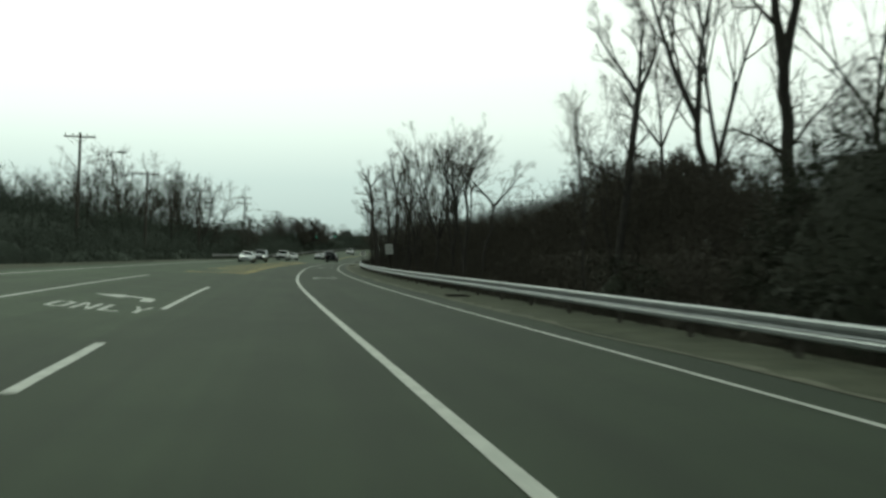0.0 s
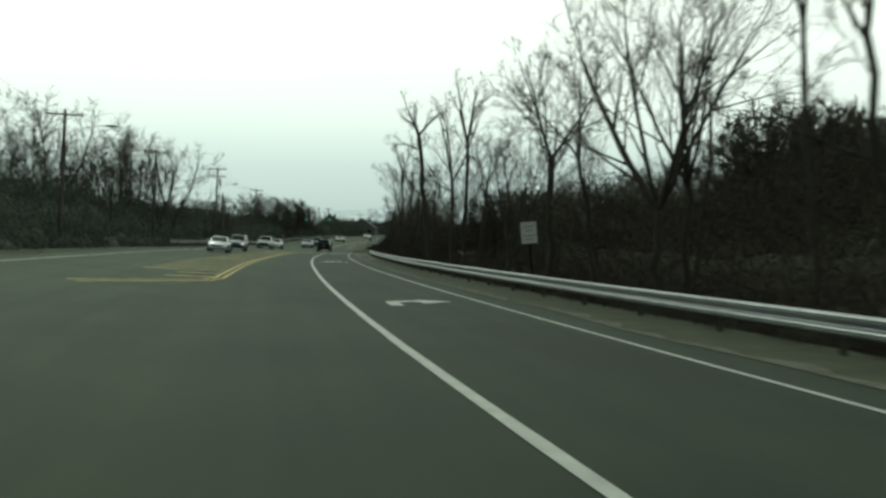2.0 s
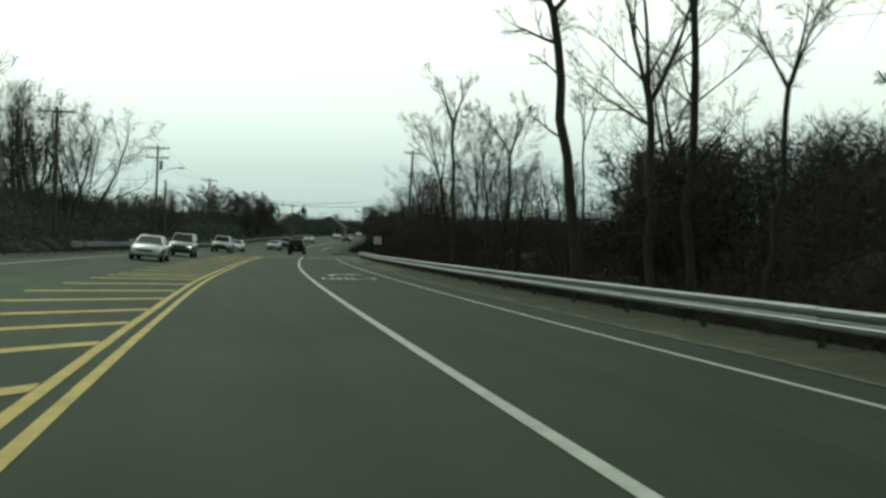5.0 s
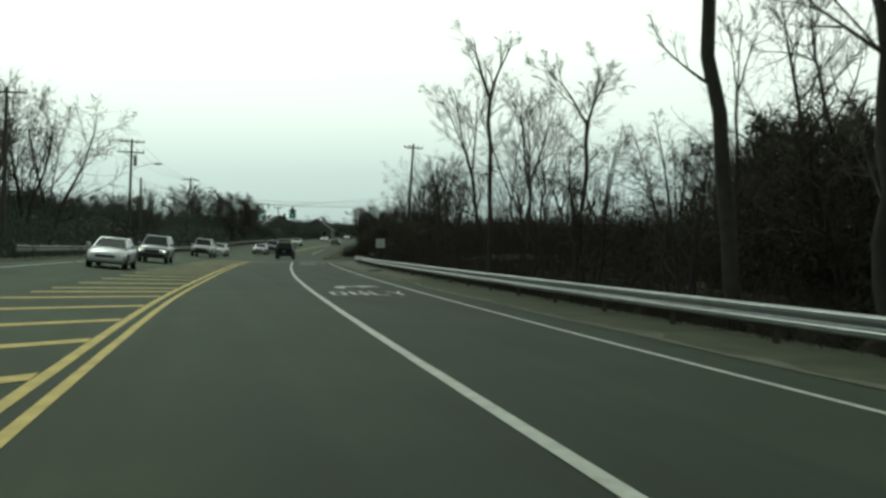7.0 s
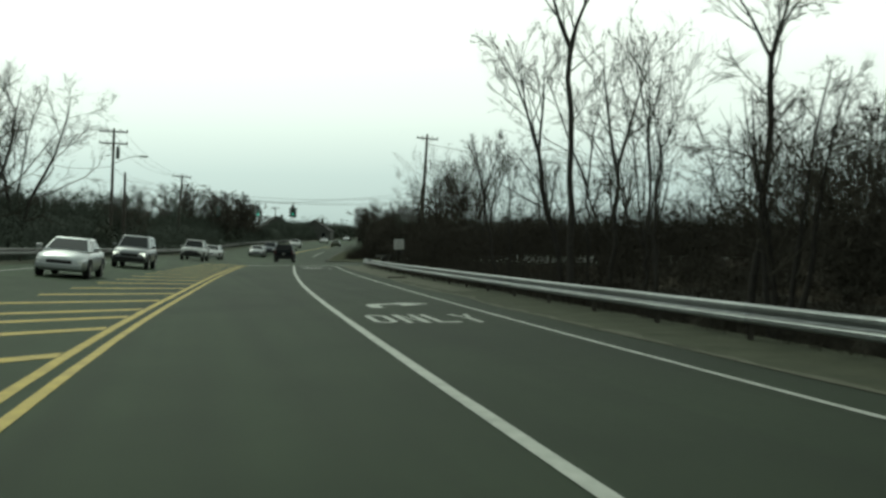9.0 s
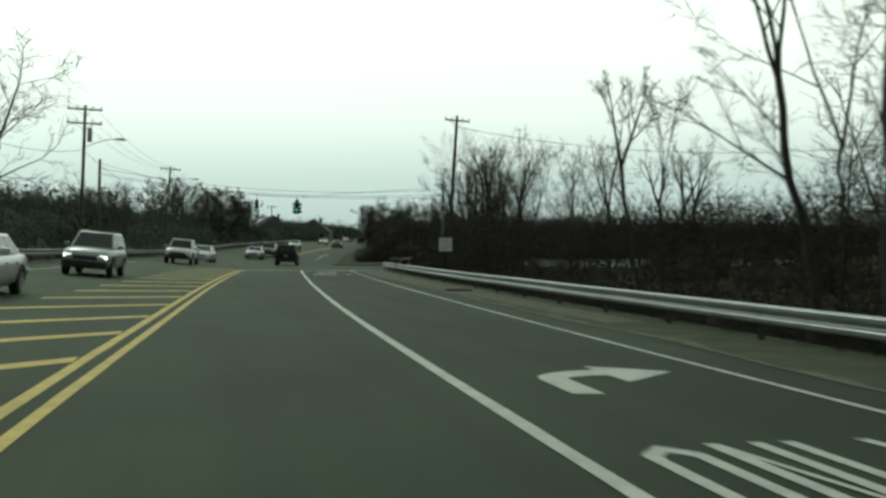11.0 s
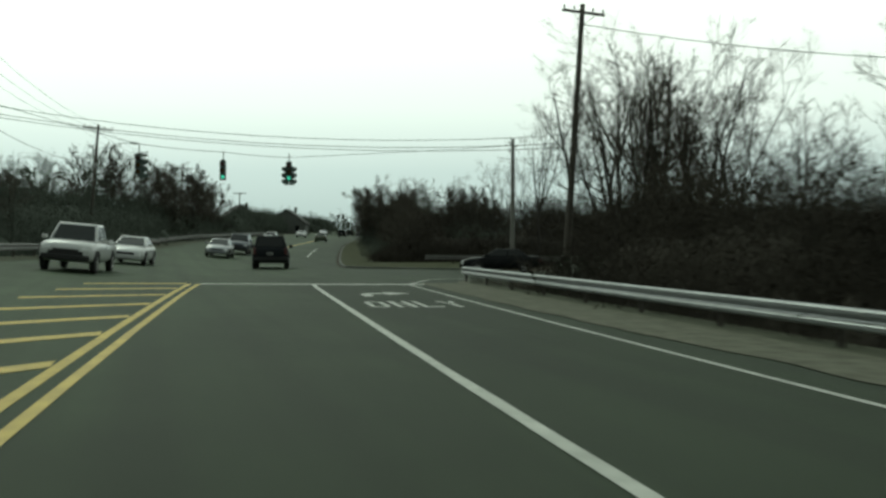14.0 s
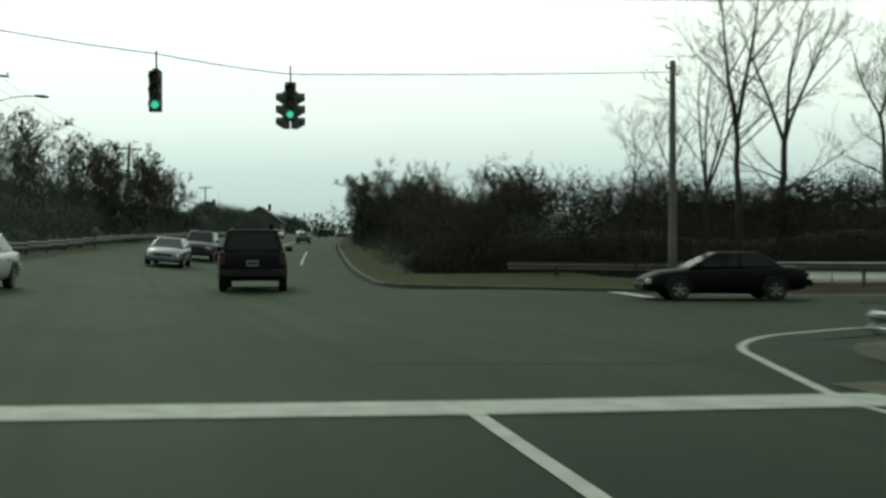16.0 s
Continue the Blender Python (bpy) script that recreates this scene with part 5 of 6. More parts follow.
# long banks of matted thicket, bramble and vine: a ragged mass bristling with stems and dead leaves
def thicket_bank(seed, path, s0, s1, half, height, bristle, label, leaf=0.10, material=None, matted=1.0):
    rng = random.Random(seed)
    t = Twigs()
    n = max(2, round((s1 - s0) / 0.8))
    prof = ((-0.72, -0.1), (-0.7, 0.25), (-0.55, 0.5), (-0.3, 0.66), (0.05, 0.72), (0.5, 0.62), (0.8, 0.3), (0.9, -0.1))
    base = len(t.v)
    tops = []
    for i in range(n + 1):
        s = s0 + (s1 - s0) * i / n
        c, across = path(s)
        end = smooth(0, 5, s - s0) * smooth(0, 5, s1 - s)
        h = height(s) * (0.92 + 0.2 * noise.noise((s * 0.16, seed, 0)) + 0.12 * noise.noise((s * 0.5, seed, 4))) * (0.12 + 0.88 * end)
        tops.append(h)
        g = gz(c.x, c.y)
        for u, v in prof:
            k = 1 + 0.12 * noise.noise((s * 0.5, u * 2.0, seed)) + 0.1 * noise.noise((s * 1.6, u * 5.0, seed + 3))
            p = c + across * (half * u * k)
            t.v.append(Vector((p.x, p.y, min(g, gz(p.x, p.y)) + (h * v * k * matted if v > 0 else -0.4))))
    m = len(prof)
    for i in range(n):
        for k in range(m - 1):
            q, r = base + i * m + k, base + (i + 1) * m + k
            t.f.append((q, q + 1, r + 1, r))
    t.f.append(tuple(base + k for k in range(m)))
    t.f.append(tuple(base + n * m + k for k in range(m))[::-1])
    for i in range(int((s1 - s0) * bristle)):
        f = rng.random() * n
        c, across = path(s0 + (s1 - s0) * f / n)
        h = tops[int(f)]
        # a spot on or just outside the matted front and top
        a = rng.uniform(0.0, 2.2)
        k = rng.gauss(1.0, 0.13)
        p2 = c - across * (half * 0.86 * k * math.cos(a)) + Vector((-across.y, across.x)) * rng.gauss(0, 0.3)
        p = Vector((p2.x, p2.y, gz(c.x, c.y) + max(0.05, h * 0.84 * k * math.sin(a))))
        if i % 2 == 0:
            # upright or straggling stem
            e = p + Vector((rng.gauss(0, 0.3), rng.gauss(0, 0.3), rng.gauss(0.35, 0.3))) * (leaf * 10)
            t.blade(p, e, leaf * 0.17, rng)
            q = p.lerp(e, rng.uniform(0.3, 0.9))
            t.blade(q, q + Vector((rng.gauss(0, 0.25), rng.gauss(0, 0.25), rng.gauss(0.15, 0.2))) * (leaf * 10), leaf * 0.11, rng)
            continue
        sz = leaf * rng.uniform(0.6, 1.5)
        a = Vector((rng.gauss(0, 1), rng.gauss(0, 1), rng.gauss(0, 1))).normalized() * sz * (1.0 if material is EVERGREEN else 1.9)
        b = a.cross(Vector((rng.gauss(0, 1), rng.gauss(0, 1), rng.gauss(0, 1)))).normalized() * sz * (0.5 if material is EVERGREEN else 0.22)
        k = len(t.v)
        t.v += [p - a, p + b, p + a, p - b]
        t.f.append((k, k + 1, k + 2, k + 3))
    return tagged(part("thicket_bank", t.mesh("thicket", material or BRUSH), None), label, "brush", kind="stuff")


def beside(fx, d):
    return lambda s: (Vector((fx(s, d), s)), Vector((1.0 if fx is on_right else -1.0, 0.0)))


def beside_street(off):
    return lambda s: (SIDE_O + SIDE_D * s + SIDE_N * off, SIDE_N)


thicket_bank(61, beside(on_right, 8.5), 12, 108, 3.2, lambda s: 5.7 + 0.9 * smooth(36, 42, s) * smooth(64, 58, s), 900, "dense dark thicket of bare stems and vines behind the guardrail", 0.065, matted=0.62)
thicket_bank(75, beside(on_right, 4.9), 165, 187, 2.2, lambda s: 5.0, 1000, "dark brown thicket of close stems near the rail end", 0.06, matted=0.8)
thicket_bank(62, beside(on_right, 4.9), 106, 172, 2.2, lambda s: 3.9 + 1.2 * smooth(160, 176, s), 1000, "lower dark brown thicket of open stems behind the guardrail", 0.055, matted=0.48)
thicket_bank(63, beside(on_right, 6.4), 18, 31, 2.4, lambda s: 7.4, 1100, "tall dark ivy-grown thicket in the woods", 0.065, EVERGREEN)
thicket_bank(64, beside(on_right, 9.0), 99, 113, 2.7, lambda s: 5.4, 800, "tall dark ivy-grown thicket in the woods", 0.065, EVERGREEN)
thicket_bank(65, beside(on_left, 7.5), 60, 332, 3.0, lambda s: 4.6 - 1.6 * smooth(272, 292, s), 300, "dense dark thicket across the road", 0.085, BRUSH_HAZE)
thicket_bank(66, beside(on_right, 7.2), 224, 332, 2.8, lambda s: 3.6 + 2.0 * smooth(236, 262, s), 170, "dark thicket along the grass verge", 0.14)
thicket_bank(67, beside(on_right, 5.6), 282, 338, 3.0, lambda s: 5.0, 300, "tall dark thicket of close stems beyond the crossing", 0.17, BRUSH_HAZE)
thicket_bank(72, beside(on_right, 13.5), 242, 268, 3.0, lambda s: 4.4, 260, "round dark thicket of close stems beyond the crossing", 0.15, BRUSH_HAZE)
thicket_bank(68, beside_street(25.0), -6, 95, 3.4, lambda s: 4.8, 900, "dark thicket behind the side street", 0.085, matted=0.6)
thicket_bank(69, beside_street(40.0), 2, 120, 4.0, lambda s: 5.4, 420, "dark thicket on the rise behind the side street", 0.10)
thicket_bank(70, beside(on_left, 6.0), 330, 398, 3.0, lambda s: 4.2, 100, "dark hedge of brush before far houses", 0.2, BRUSH_HAZE)
thicket_bank(73, beside(on_right, 11.0), 334, 600, 4.0, lambda s: 4.6, 70, "dark hedge of brush far up the road", 0.2, BRUSH_HAZE)
thicket_bank(74, beside(on_left, 8.0), 396, 640, 4.0, lambda s: 4.4, 70, "dark hedge of brush far up the road", 0.2, BRUSH_HAZE)
thicket_bank(71, beside(on_right, 70.0), 40, 180, 6.0, lambda s: 8.5, 150, "dark leafless wood on the rise", 0.25)
# vines thick on the stems by the leaning pole
for x, y, s, tall in ((20.0, 187.0, 0.5, 1.7), (21.8, 188.8, 0.5, 1.9), (22.6, 187.0, 0.5, 1.6), (19.3, 186.0, 0.45, 1.6)):
    ob = shrub(VINES, x, y, s, x, "vine_mass", "dark vines climbing round bare tree stems", "vines")
    ob.matrix_world = Matrix.Translation((x, y, gz(x, y) - 0.1)) @ Matrix.Rotation(x, 4, 'Z') @ Matrix.Diagonal((s, s, tall, 1))
# ragged brush at the end of the corner thicket
for x, y, k in ((17.4, 224.4, 0.6), (18.8, 223.6, 0.8), (20.4, 222.9, 0.9), (22.0, 222.0, 1.0), (23.6, 221.5, 1.0), (25.4, 220.9, 1.05), (19.4, 225.8, 0.95), (21.4, 224.6, 1.1)):
    shrub(TANGLES[int(x) % 4], x, y, k, x * 1.7, "brush_tangle", "dark brown leafless brush tangle behind the grass corner", "brush")
for x, y, k in ((16.4, 186.4, 0.7), (17.4, 187.6, 0.75), (18.6, 188.4, 0.8), (19.8, 188.6, 0.85), (16.9, 184.6, 0.8)):
    shrub(TANGLES[int(x) % 4], x, y, k, x * 1.7, "brush_tangle", "dark brown leafless brush tangle behind the rail end", "brush")
# low dead weeds under the guardrails
y = -6.0
while y < 188:
    ob = shrub(WEEDS[rng.randrange(2)], rail_x(y) + 0.5, y, 1.0, 0, "dead_weeds", "low dead weeds under the guardrail", "weeds")
    ob.matrix_world = Matrix.Translation((rail_x(y) + 0.5, y, gz(rail_x(y), y) - 0.03)) @ Matrix.Rotation(math.pi / 2 - (rail_x(y + 1) - rail_x(y)), 4, 'Z') @ Matrix.Diagonal((1.1, 0.24, rng.uniform(0.8, 1.4), 1))
    y += rng.uniform(2.6, 3.6)


# belts of thin woodland behind the brush, trees too close to count
def wood_belt(seed, fx, y0, y1, d0, d1, h0, h1, n, label, tall=(), material=None):
    rng = random.Random(seed)
    t = Twigs()
    for i in range(n):
        y = y0 + (y1 - y0) * (i + rng.random()) / n
        x = fx(y, rng.uniform(d0, d1))
        if not clear_of_street(x, y):
            continue
        p = Vector((x, y, gz(x, y) - 0.3))
        h = rng.uniform(h0, h1) * (1.0 + 0.25 * noise.noise((y * 0.06, seed, 0)))
        for a, b, k in tall:
            h *= k if a < y < b else 1.0
        pts, d = wander(rng, p, Vector((rng.gauss(0, 0.08), rng.gauss(0, 0.08), 1)), h * 0.85, 4, 0.1, 0.02)
        t.limb(pts, h * 0.011, 0.015, 3)
        for j in range(12):
            f = rng.uniform(0.3, 1.0)
            k = min(3, int(f * 4))
            q = pts[k].lerp(pts[k + 1], f * 4 - k)
            L = h * 0.44 * (1.1 - 0.7 * f) * rng.uniform(0.6, 1.1)
            e = q + Vector((rng.gauss(0, 1), rng.gauss(0, 1), rng.uniform(0.3, 1.7))).normalized() * L
            t.limb([q, e], 0.03, 0.012, 3)
            for s in range(7):
                q2 = q.lerp(e, rng.uniform(0.2, 1))
                e2 = q2 + Vector((rng.gauss(0, 1), rng.gauss(0, 1), rng.gauss(0.7, 0.7))).normalized() * L * rng.uniform(0.3, 0.6)
                t.blade(q2, e2, 0.016, rng)
                q3 = q2.lerp(e2, rng.uniform(0.3, 1))
                t.blade(q3, q3 + Vector((rng.gauss(0, 1), rng.gauss(0, 1), rng.gauss(0.6, 0.7))).normalized() * L * 0.25, 0.013, rng)
    return tagged(part("wood_belt", t.mesh("wood_belt", material or TWIG), None), label, "woods", kind="stuff")


wood_belt(51, on_right, 16, 186, 9, 34, 3.6, 5.4, 200, "tangled leafless woodland behind the guardrail", ((104, 160, 0.62), (160, 190, 0.85)))
wood_belt(56, on_right, 118, 157, 18, 54, 8.5, 11.5, 230, "dense tall stand of bare trees on the rise")
wood_belt(57, on_left, 284, 330, 6, 30, 2.6, 3.8, 60, "low leafless scrub across the road", (), BRUSH_HAZE)
wood_belt(52, on_left, 62, 284, 7, 34, 5.5, 8.5, 350, "tangled leafless woodland across the road", ((143, 188, 1.6), (188, 246, 0.85), (246, 330, 1.15)), BRUSH_HAZE)
wood_belt(53, on_right, 246, 420, 6, 44, 5.0, 7.5, 150, "leafless woodland beyond the crossing", (), BRUSH_HAZE)
wood_belt(54, on_right, 205, 246, 30, 70, 2.6, 3.8, 40, "low leafless woodland behind the corner")
wood_belt(55, on_left, 330, 560, 4, 50, 4.0, 6.0, 130, "leafless woodland far along the road", (), BRUSH_HAZE)


# far wooded rise all round, too far to tell its trees apart
def far_wood(seed, cx, cy, rx, ry, a0, a1, n, h0, h1, label):
    rng = random.Random(seed)
    t = Twigs()
    for i in range(n):
        a = radians(a0 + (a1 - a0) * (i + rng.random()) / n)
        k = rng.uniform(0.86, 1.1)
        x, y = cx + rx * k * math.sin(a), cy + ry * k * math.cos(a)
        p = Vector((x, y, gz(x, min(max(y, -120), 900)) - 0.5))
        h = rng.uniform(h0, h1) * (0.8 + 0.35 * noise.noise((x * 0.02, y * 0.02, seed)))
        pts, d = wander(rng, p, Vector((0, 0, 1)), h * 0.8, 3, 0.08, 0)
        t.limb(pts, 0.2, 0.05, 3)
        for j in range(10):
            f = rng.uniform(0.15, 1.0)
            q = pts[0].lerp(pts[3], f)
            L = h * 0.33 * (1.15 - f)
            e = q + Vector((rng.gauss(0, 1), rng.gauss(0, 1), rng.uniform(0.3, 1.4))).normalized() * L
            t.limb([q, e], 0.07, 0.03, 3)
            for s in range(2):
                q2 = q.lerp(e, rng.uniform(0.3, 1))
                t.limb([q2, q2 + Vector((rng.gauss(0, 1), rng.gauss(0, 1), rng.gauss(0.6, 0.7))).normalized() * L * 0.55], 0.04, 0.02, 3)
        for j in range(44):
            f = rng.random() ** 1.3
            w = 2.6 * (1 - 0.7 * f)
            q = p + Vector((rng.gauss(0, w), rng.gauss(0, w), f * h * 0.9))
            u = Vector((rng.gauss(0, 1), rng.gauss(0, 1), rng.gauss(0, 1))).normalized() * rng.uniform(0.3, 0.8)
            v = u.cross(Vector((rng.gauss(0, 1), rng.gauss(0, 1), rng.gauss(0, 1)))).normalized() * rng.uniform(0.1, 0.35)
            k = len(t.v)
            t.v += [q - u, q + v, q + u, q - v]
            t.f.append((k, k + 1, k + 2, k + 3))
    return tagged(part("far_wood", t.mesh("far_wood", BRUSH_HAZE), None), label, "woods", kind="stuff")


far_wood(41, 20, 120, 70, 130, 20, 175, 170, 5, 9, "dense dark leafless wood on the rise")
far_wood(42, 0, 120, 75, 150, -160, -8, 190, 6, 10, "dense dark leafless wood behind the guardrail")
far_wood(43, 40, 250, 120, 200, 0, 110, 170, 5, 9, "hazy leafless wood beyond the crossing")
far_wood(44, 40, 300, 260, 380, -70, 60, 240, 7, 13, "distant leafless wood along the skyline")


# ---- vehicles ----
def wheel(root, x, y, r, w):
    bm = bmesh.new()
    rings = []
    for dx, rr in ((-w / 2, r * 0.62), (-w / 2, r * 0.92), (-w / 2 + 0.03, r), (w / 2 - 0.03, r), (w / 2, r * 0.92), (w / 2, r * 0.62)):
        rings.append([(dx, rr * math.cos(a), rr * math.sin(a)) for a in [2 * math.pi * k / 24 for k in range(24)]])
    loft(bm, rings)
    wh = part("wheel", bm, RUBBER, root, smooth=False)
    wh.matrix_local = Matrix.Translation((x, y, r))
    s = 1 if x > 0 else -1
    bm = bmesh.new()
    loft(bm, [[(s * dx, rr * math.cos(a), rr * math.sin(a)) for a in [2 * math.pi * k / 20 for k in range(20)]] for dx, rr in ((w / 2 - 0.04, r * 0.62), (w / 2 + 0.008, r * 0.6), (w / 2 - 0.02, r * 0.5), (w / 2 - 0.01, r * 0.16), (w / 2 + 0.012, r * 0.12))])
    for k in range(5):
        box(bm, s * (w / 2 - 0.006), 0, r * 0.34, 0.03, r * 0.17, r * 0.45, Matrix.Rotation(2 * math.pi * k / 5, 4, 'X'))
    part("rim", bm, ALLOY, wh)


def pane_on(bm, c, u0, u1, v0, v1, off):
    # thin pane on the quad c (four corners), between the given fractions
    def at(u, v):
        return c[0].lerp(c[1], u).lerp(c[3].lerp(c[2], u), v)
    n = (c[1] - c[0]).cross(c[3] - c[0]).normalized()
    q = [at(u0, v0), at(u1, v0), at(u1, v1), at(u0, v1)]
    a = [bm.verts.new(p + n * off) for p in q]
    b = [bm.verts.new(p - n * 0.01) for p in q]
    bm.faces.new(a)
    for k in range(4):
        bm.faces.new((a[k], b[k], b[(k + 1) % 4], a[(k + 1) % 4]))


def car(kind, m, body, label, group="cars on the road", lights=False, size=1.0):
    m = m @ Matrix.Scale(size, 4)
    root = thing({"suv": "suv", "sedan": "sedan_car", "pickup": "pickup_truck"}[kind], m, label, {"suv": "suv", "sedan": "car", "pickup": "pickup truck"}[kind], group)
    if kind == "suv":
        L, hw, r = 4.75, 0.91, 0.36
        low = [(-2.36, .80, .42, .92), (-2.30, .88, .36, 1.05), (-1.9, .91, .30, 1.07), (-0.6, .915, .28, 1.06), (0.75, .915, .28, 1.05), (1.15, .90, .28, 1.04), (2.05, .87, .30, .97), (2.28, .80, .36, .86), (2.37, .70, .42, .74)]
        base = (-2.24, 1.0, 0.84, 0.83, 1.04)
        top = (-2.0, 0.15, 0.66, 0.64, 1.70)
        axles = (-1.42, 1.42)
        splits = ((0.04, 0.3), (0.34, 0.62), (0.66, 0.9))
    elif kind == "pickup":
        L, hw, r = 5.4, 0.96, 0.38
        low = [(-2.7, .88, .5, 1.0), (-2.62, .95, .42, 1.08), (-0.8, .96, .36, 1.08), (0.0, .96, .34, 1.1), (1.3, .95, .34, 1.1), (1.6, .94, .36, 1.1), (2.45, .92, .38, 1.04), (2.62, .86, .42, .95), (2.7, .78, .48, .8)]
        base = (-0.75, 1.5, 0.87, 0.86, 1.09)
        top = (-0.55, 0.75, 0.70, 0.68, 1.78)
        axles = (-1.75, 1.75)
        splits = ((0.06, 0.44), (0.5, 0.92))
    else:
        L, hw, r = 4.7, 0.89, 0.32
        low = [(-2.35, .72, .42, .82), (-2.25, .82, .32, .93), (-1.6, .88, .24, .96), (-0.6, .89, .21, .93), (0.7, .89, .21, .90), (1.1, .88, .21, .89), (1.9, .85, .23, .80), (2.22, .76, .28, .68), (2.35, .62, .34, .58)]
        base = (-1.75, 1.15, 0.80, 0.80, 0.91)
        top = (-0.98, 0.22, 0.60, 0.58, 1.40)
        axles = (-1.38, 1.38)
        splits = ((0.08, 0.46), (0.5, 0.9))
    bm = bmesh.new()
    rings = []
    for y, w, zb, zt in low:
        half = [(0.80 * w, zb), (0.97 * w, zb + 0.10), (w, zb + (zt - zb) * 0.45), (0.985 * w, zb + (zt - zb) * 0.62), (0.965 * w, zt - 0.07), (0.90 * w, zt - 0.005), (0.45 * w, zt + 0.035)]
        rings.append([(x, y, z) for x, z in half] + [(0, y, zt + 0.045)] + [(-x, y, z) for x, z in half[::-1]])
    loft(bm, rings)
    bd = part("body", bm, body, root, smooth=True)
    yb0, yb1, wb0, wb1, zb = base
    yt0, yt1, wt0, wt1, zt = top
    V = Vector
    B = [V((-wb0, yb0, zb)), V((wb0, yb0, zb)), V((wb1, yb1, zb)), V((-wb1, yb1, zb))]
    T = [V((-wt0, yt0, zt)), V((wt0, yt0, zt)), V((wt1, yt1, zt)), V((-wt1, yt1, zt))]
    bm = bmesh.new()
    vb, vt = [bm.verts.new(p) for p in B], [bm.verts.new(p) for p in T]
    for k in range(4):
        bm.faces.new((vb[k], vb[(k + 1) % 4], vt[(k + 1) % 4], vt[k]))
    bm.faces.new(vt)
    bm.faces.new(vb[::-1])
    bmesh.ops.bevel(bm, geom=list(bm.edges), offset=0.07, segments=3, affect='EDGES', profile=0.6)
    part("cabin", bm, body, root, smooth=True)
    bm = bmesh.new()
    pane_on(bm, [B[0], B[1], T[1], T[0]], 0.07, 0.93, 0.16, 0.86, 0.008)
    part("rear_window", bm, GLASS_DARK, root, "dark rear window")
    bm = bmesh.new()
    pane_on(bm, [B[2], B[3], T[3], T[2]], 0.05, 0.95, 0.1, 0.9, 0.008)
    part("windscreen", bm, GLASS_DARK, root, "dark windscreen")
    for c in ([B[1], B[2], T[2], T[1]], [B[3], B[0], T[0], T[3]]):
        for a, b in splits:
            if c[0] is B[3]:
                a, b = 1 - b, 1 - a
            bm = bmesh.new()
            pane_on(bm, c, a, b, 0.14, 0.88, 0.008)
            part("side_window", bm, GLASS_DARK, root, "dark side window")
    for y in axles:
        for s in (-1, 1):
            wheel(root, s * (hw - 0.10), y, r, 0.22)
            bm = bmesh.new()
            pts = [(s * (hw - 0.012), y + (r + 0.05) * math.cos(a), r + (r + 0.05) * math.sin(a)) for a in [math.pi * k / 12 for k in range(13)]]
            tube(bm, pts, 0.035, 6)
            part("wheel_arch", bm, PLASTIC, root)
    y_r, y_f = low[0][0], low[-1][0]
    zr = low[1][3]
    for yy, w, hz, nm in ((y_r - 0.03, hw * 0.95, low[0][2] + 0.1, "rear_bumper"), (y_f - 0.02, hw * 0.86, low[-1][2] + 0.06, "front_bumper")):
        bm = bmesh.new()
        box(bm, 0, yy, hz, 2 * w, 0.16, 0.2, bevel=0.05)
        part(nm, bm, PLASTIC if kind != "sedan" else body, root)
    for s in (-1, 1):
        bm = bmesh.new()
        if kind == "suv":
            box(bm, s * (hw - 0.12), y_r + 0.05, 0.92, 0.15, 0.12, 0.36, bevel=0.03)
        elif kind == "pickup":
            box(bm, s * (hw - 0.1), y_r + 0.03, 0.85, 0.14, 0.1, 0.34, bevel=0.03)
        else:
            box(bm, s * (hw - 0.27), y_r + 0.06, 0.74, 0.36, 0.14, 0.15, bevel=0.03)
        part("tail_lamp", bm, RED_LAMP, root, "red tail lamp")
        bm = bmesh.new()
        box(bm, s * (hw - 0.28), y_f - (0.1 if kind != "sedan" else 0.12), low[-2][3] - 0.12, 0.32, 0.16, 0.15, bevel=0.04)
        part("headlamp", bm, HEAD_LIT if lights else CLEAR_LAMP, root, "lit headlamp" if lights else "clear headlamp")
        bm = bmesh.new()
        box(bm, s * (hw + 0.09), yb1 - 0.28, zb + 0.12, 0.2, 0.1, 0.15, bevel=0.03)
        part("wing_mirror", bm, body, root)
        for k, yy in enumerate((yb0 + (yb1 - yb0) * 0.36, yb0 + (yb1 - yb0) * 0.68)[: 2 if kind != "pickup" else 1]):
            bm = bmesh.new()
            box(bm, s * (hw - 0.005), yy - 0.12, zb - 0.16, 0.03, 0.16, 0.03, bevel=0.008)
            part("door_handle", bm, PLASTIC, root)
    bm = bmesh.new()
    box(bm, 0, y_f - 0.02, low[-1][3] - 0.04, hw * 0.95, 0.06, 0.16, bevel=0.02)
    if kind == "pickup":
        box(bm, 0, y_f - 0.02, low[-1][3] - 0.2, hw * 1.25, 0.07, 0.34, bevel=0.02)
    part("grille", bm, PLASTIC, root)
    bm = bmesh.new()
    box(bm, 0, y_r - 0.02 if kind != "suv" else y_r - 0.015, 0.78 if kind != "sedan" else 0.7, 0.32, 0.02, 0.16, bevel=0.006)
    pl = part("number_plate", bm, PLATE, root, "pale number plate")
    bm = bmesh.new()
    box(bm, 0, y_r - 0.034, 0.78 if kind != "sedan" else 0.7, 0.24, 0.006, 0.06)
    part("lettering_bar", bm, BAR_DARK, pl)
    if kind == "suv":
        for s in (-1, 1):
            bm = bmesh.new()
            tube(bm, [(s * 0.56, -1.75, zt - 0.01), (s * 0.57, -1.65, zt + 0.06), (s * 0.57, -0.2, zt + 0.06), (s * 0.56, -0.1, zt - 0.01)], 0.018, 6)
            part("roof_rail", bm, PLASTIC, root)
        bm = bmesh.new()
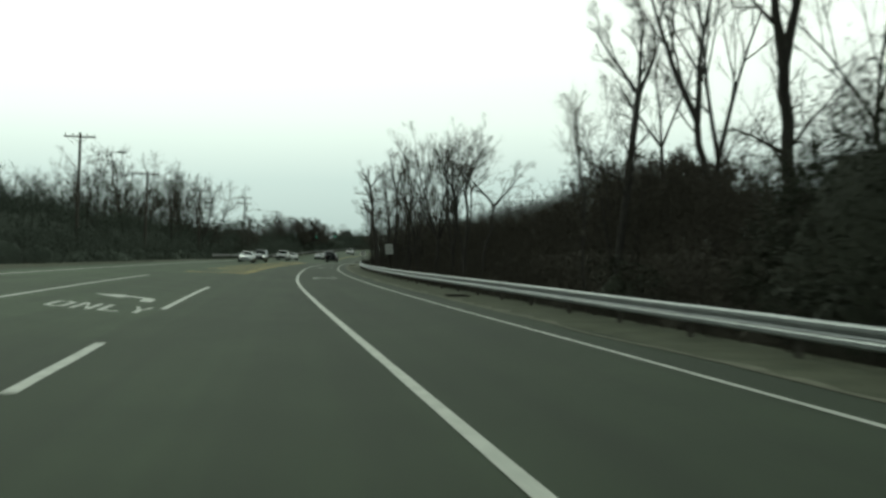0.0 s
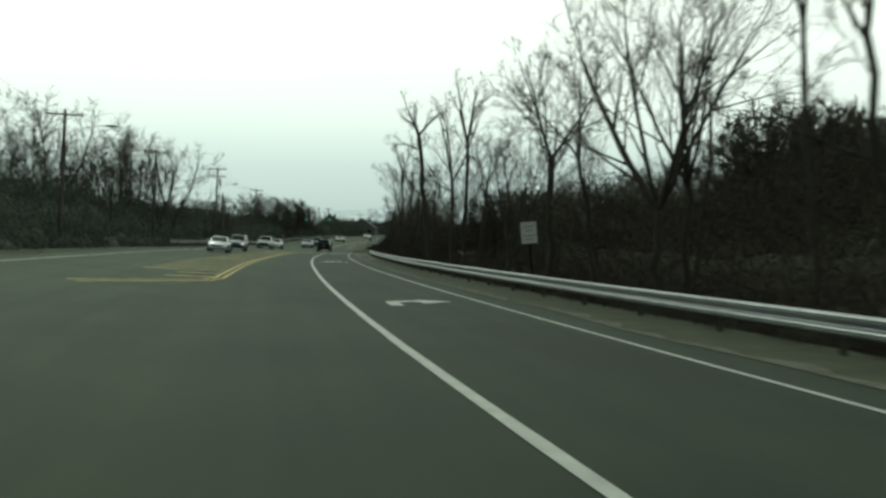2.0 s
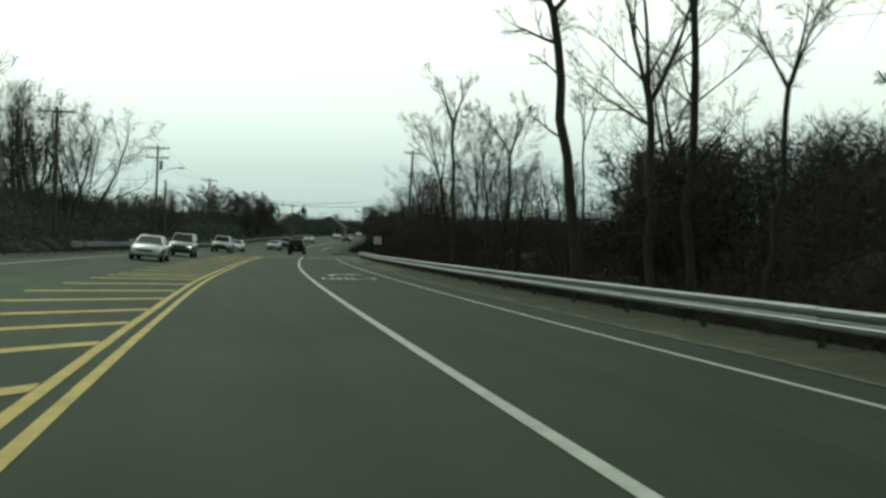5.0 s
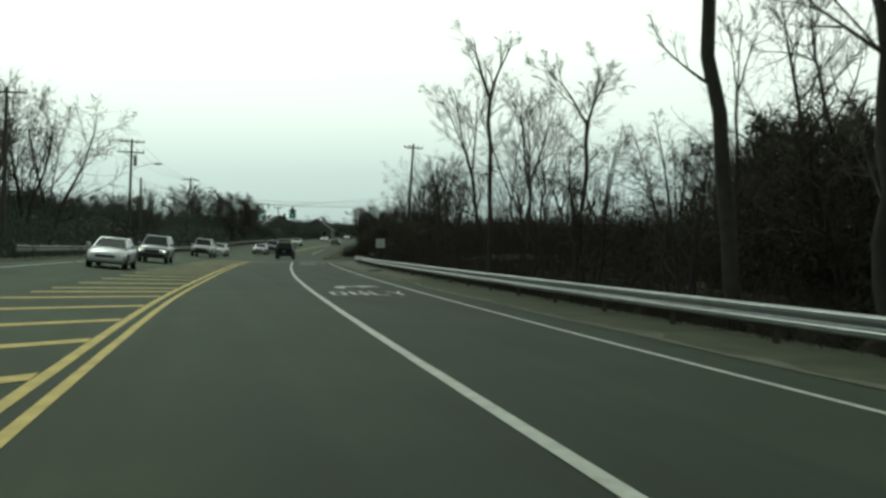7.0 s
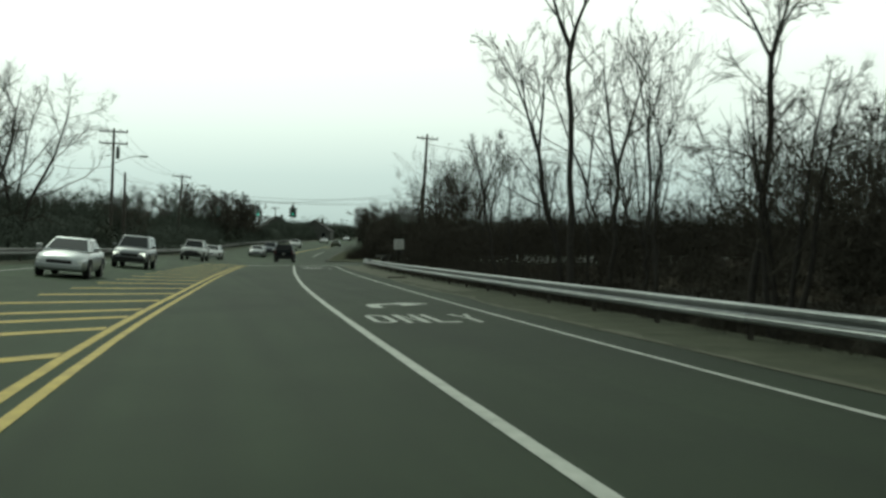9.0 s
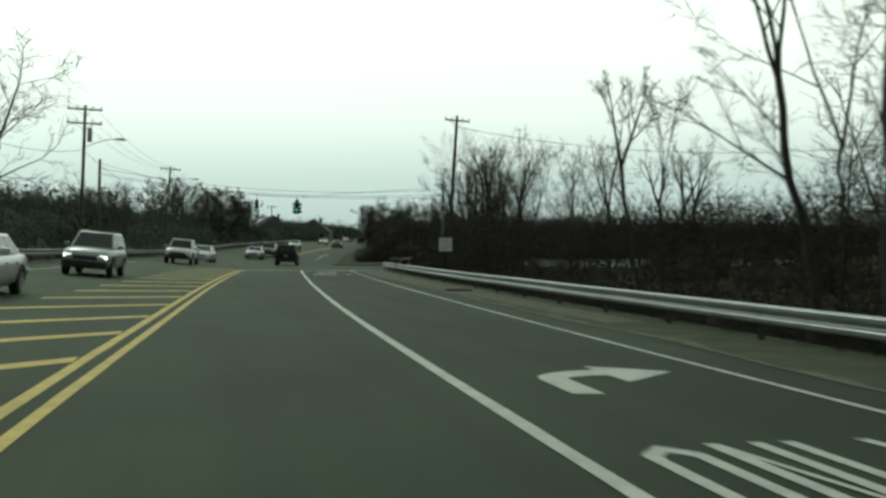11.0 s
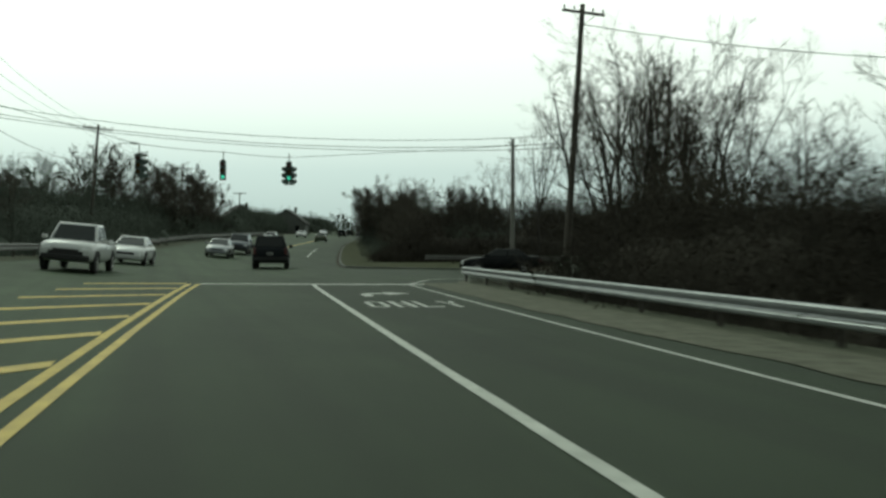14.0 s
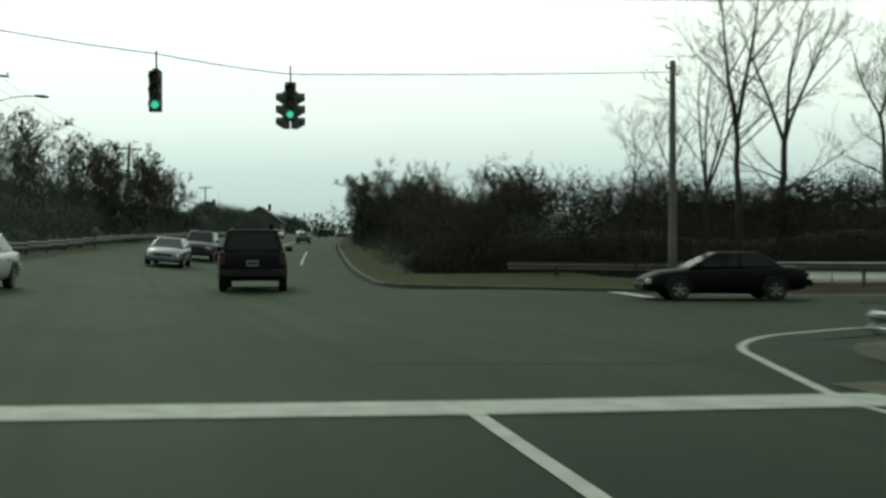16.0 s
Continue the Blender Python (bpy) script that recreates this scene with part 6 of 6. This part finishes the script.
        tube(bm, [(0.05, -2.27, 1.12), (0.3, -2.2, 1.2)], 0.012, 5)
        part("rear_wiper", bm, PLASTIC, root)
        bm = bmesh.new()
        box(bm, 0, y_r - 0.125, 0.6, 1.0, 0.02, 0.045, bevel=0.008)
        part("step_strip", bm, PLASTIC, root)
    if kind == "pickup":
        bm = bmesh.new()
        for s in (-1, 1):
            box(bm, s * 0.86, -1.7, 1.13, 0.12, 1.9, 0.08, bevel=0.02)
        box(bm, 0, -2.62, 1.13, 1.7, 0.1, 0.08, bevel=0.02)
        part("bed_rail", bm, body, root)
    if kind == "sedan":
        bm = bmesh.new()
        box(bm, 0, -2.12, 0.99, 1.1, 0.14, 0.03, bevel=0.01)
        part("boot_lip", bm, body, root)
    return root


NAVY = paint("dark_blue_grey_paint", (0.005, 0.007, 0.009), 0.45, 0.0, 0.0, 0.12)
BLACK = paint("black_paint", (0.005, 0.006, 0.007), 0.45, 0.0, 0.0, 0.12)
SLATE = paint("slate_blue_paint", (0.03, 0.04, 0.06), 0.4, 0.0, 0.1)
SILVER = paint("silver_paint", (0.42, 0.44, 0.45), 0.32, 0.6)
SILVER_DULL = paint("dull_silver_paint", (0.22, 0.23, 0.24), 0.3, 0.5)
WHITE_CAR = paint("white_paint", (0.47, 0.48, 0.475), 0.3, 0.0)
GREEN_CAR = paint("olive_green_paint", (0.07, 0.085, 0.05))
GREY_CAR = paint("dark_grey_paint", (0.035, 0.037, 0.04), 0.35, 0.2)


def lane_at(off, y, toward=False):
    # a spot off metres right of the yellow line, heading along the road
    x = yellow_x(y) + off
    hd = math.atan2(yellow_x(y + 2) - yellow_x(y - 2), 4)
    tilt = -0.0 if off > 0 else 0.088
    return Matrix.Translation((x, y, gz(x, y))) @ Matrix.Rotation(-hd + (math.pi if toward else 0), 4, 'Z') @ Matrix.Rotation(-tilt if toward else tilt, 4, 'Y')


car("suv", lane_at(2.0, 212.6), NAVY, "large dark navy SUV with a roof rack seen from behind", size=1.13)
car("sedan", lane_at(-2.85, 231.5, True), SILVER_DULL, "pale silver sedan coming the other way")
car("suv", lane_at(-2.3, 240.5, True), SLATE, "slate-blue SUV coming the other way behind a white sedan")
car("sedan", lane_at(-4.9, 205.6, True), WHITE_CAR, "white sedan crossing the junction the other way")
car("sedan", lane_at(-3.6, 288, True), WHITE_CAR, "white car farther back in the oncoming lane")
car("sedan", lane_at(-4.7, 138, True), SILVER, "silver sedan coming the other way")
car("suv", lane_at(-4.7, 156, True), SILVER_DULL, "silver off-road car with lit headlamps coming the other way", lights=True)
car("pickup", lane_at(-4.8, 191.5, True), WHITE_CAR, "white pickup truck with a dark grille coming the other way")
car("sedan", lane_at(1.5, 316), GREEN_CAR, "olive green sedan driving away uphill")
car("suv", lane_at(1.4, 398), BLACK, "black SUV far ahead on the rising road")
car("sedan", lane_at(5.2, 410), GREY_CAR, "grey car far up the road")
car("sedan", lane_at(-4.6, 350, True), WHITE_CAR, "white car far up the road")
car("suv", lane_at(1.8, 440), BLACK, "dark car far up the road")
car("sedan", lane_at(-4.6, 420, True), SILVER, "pale car far up the road")
sx, sy = 18.95, 202.4
car("sedan", Matrix.Translation((sx, sy, gz(sx, sy))) @ Matrix.Rotation(math.atan2(0.302, -0.953) - math.pi / 2, 4, 'Z'), BLACK, "black sedan waiting at the mouth of the side street", size=0.9)
sx, sy = SIDE_O.x + SIDE_D.x * 24 - SIDE_N.x * 2.4, SIDE_O.y + SIDE_D.y * 24 - SIDE_N.y * 2.4
car("suv", Matrix.Translation((sx, sy, gz(sx, sy))) @ Matrix.Rotation(math.atan2(-0.302, 0.953) - math.pi / 2, 4, 'Z'), BLACK, "black SUV that has turned into the side street")


# ---- houses on the skyline ----
def house(x, y, w, d, h, rh, turn):
    root = thing("house", Matrix.Translation((x, y, gz(x, y) - 0.2)) @ Matrix.Rotation(turn, 4, 'Z'), "dark-roofed house far behind the trees", "house", "far houses")
    bm = bmesh.new()
    loft(bm, [[(px, py, pz) for px, pz in ((-w / 2, 0), (w / 2, 0), (w / 2, h), (0, h + rh - 0.05), (-w / 2, h))] for py in (-d / 2, d / 2)])
    part("wall", bm, SIDING, root)
    bm = bmesh.new()
    loft(bm, [[(px, py, pz) for px, pz in ((-w / 2 - 0.4, h), (0, h + rh), (w / 2 + 0.4, h), (w / 2 + 0.4, h + 0.15), (0, h + rh + 0.18), (-w / 2 - 0.4, h + 0.15))] for py in (-d / 2 - 0.3, d / 2 + 0.3)])
    part("roof", bm, ROOF, root)
    for px in (-0.3, 0.0, 0.3):
        bm = bmesh.new()
        box(bm, px * w, -d / 2 - 0.02, h * 0.55, 1.0, 0.06, 1.4)
        wd = part("window", bm, GLASS_DARK, root)
    bm = bmesh.new()
    box(bm, w * 0.2, 0, h + rh, 0.6, 0.6, 1.4)
    part("chimney", bm, KERB, root)


house(21.0, 400, 9.6, 9, 2.6, 3.6, 0.1)
house(33.0, 402, 9, 9, 2.4, 3.4, -0.25)
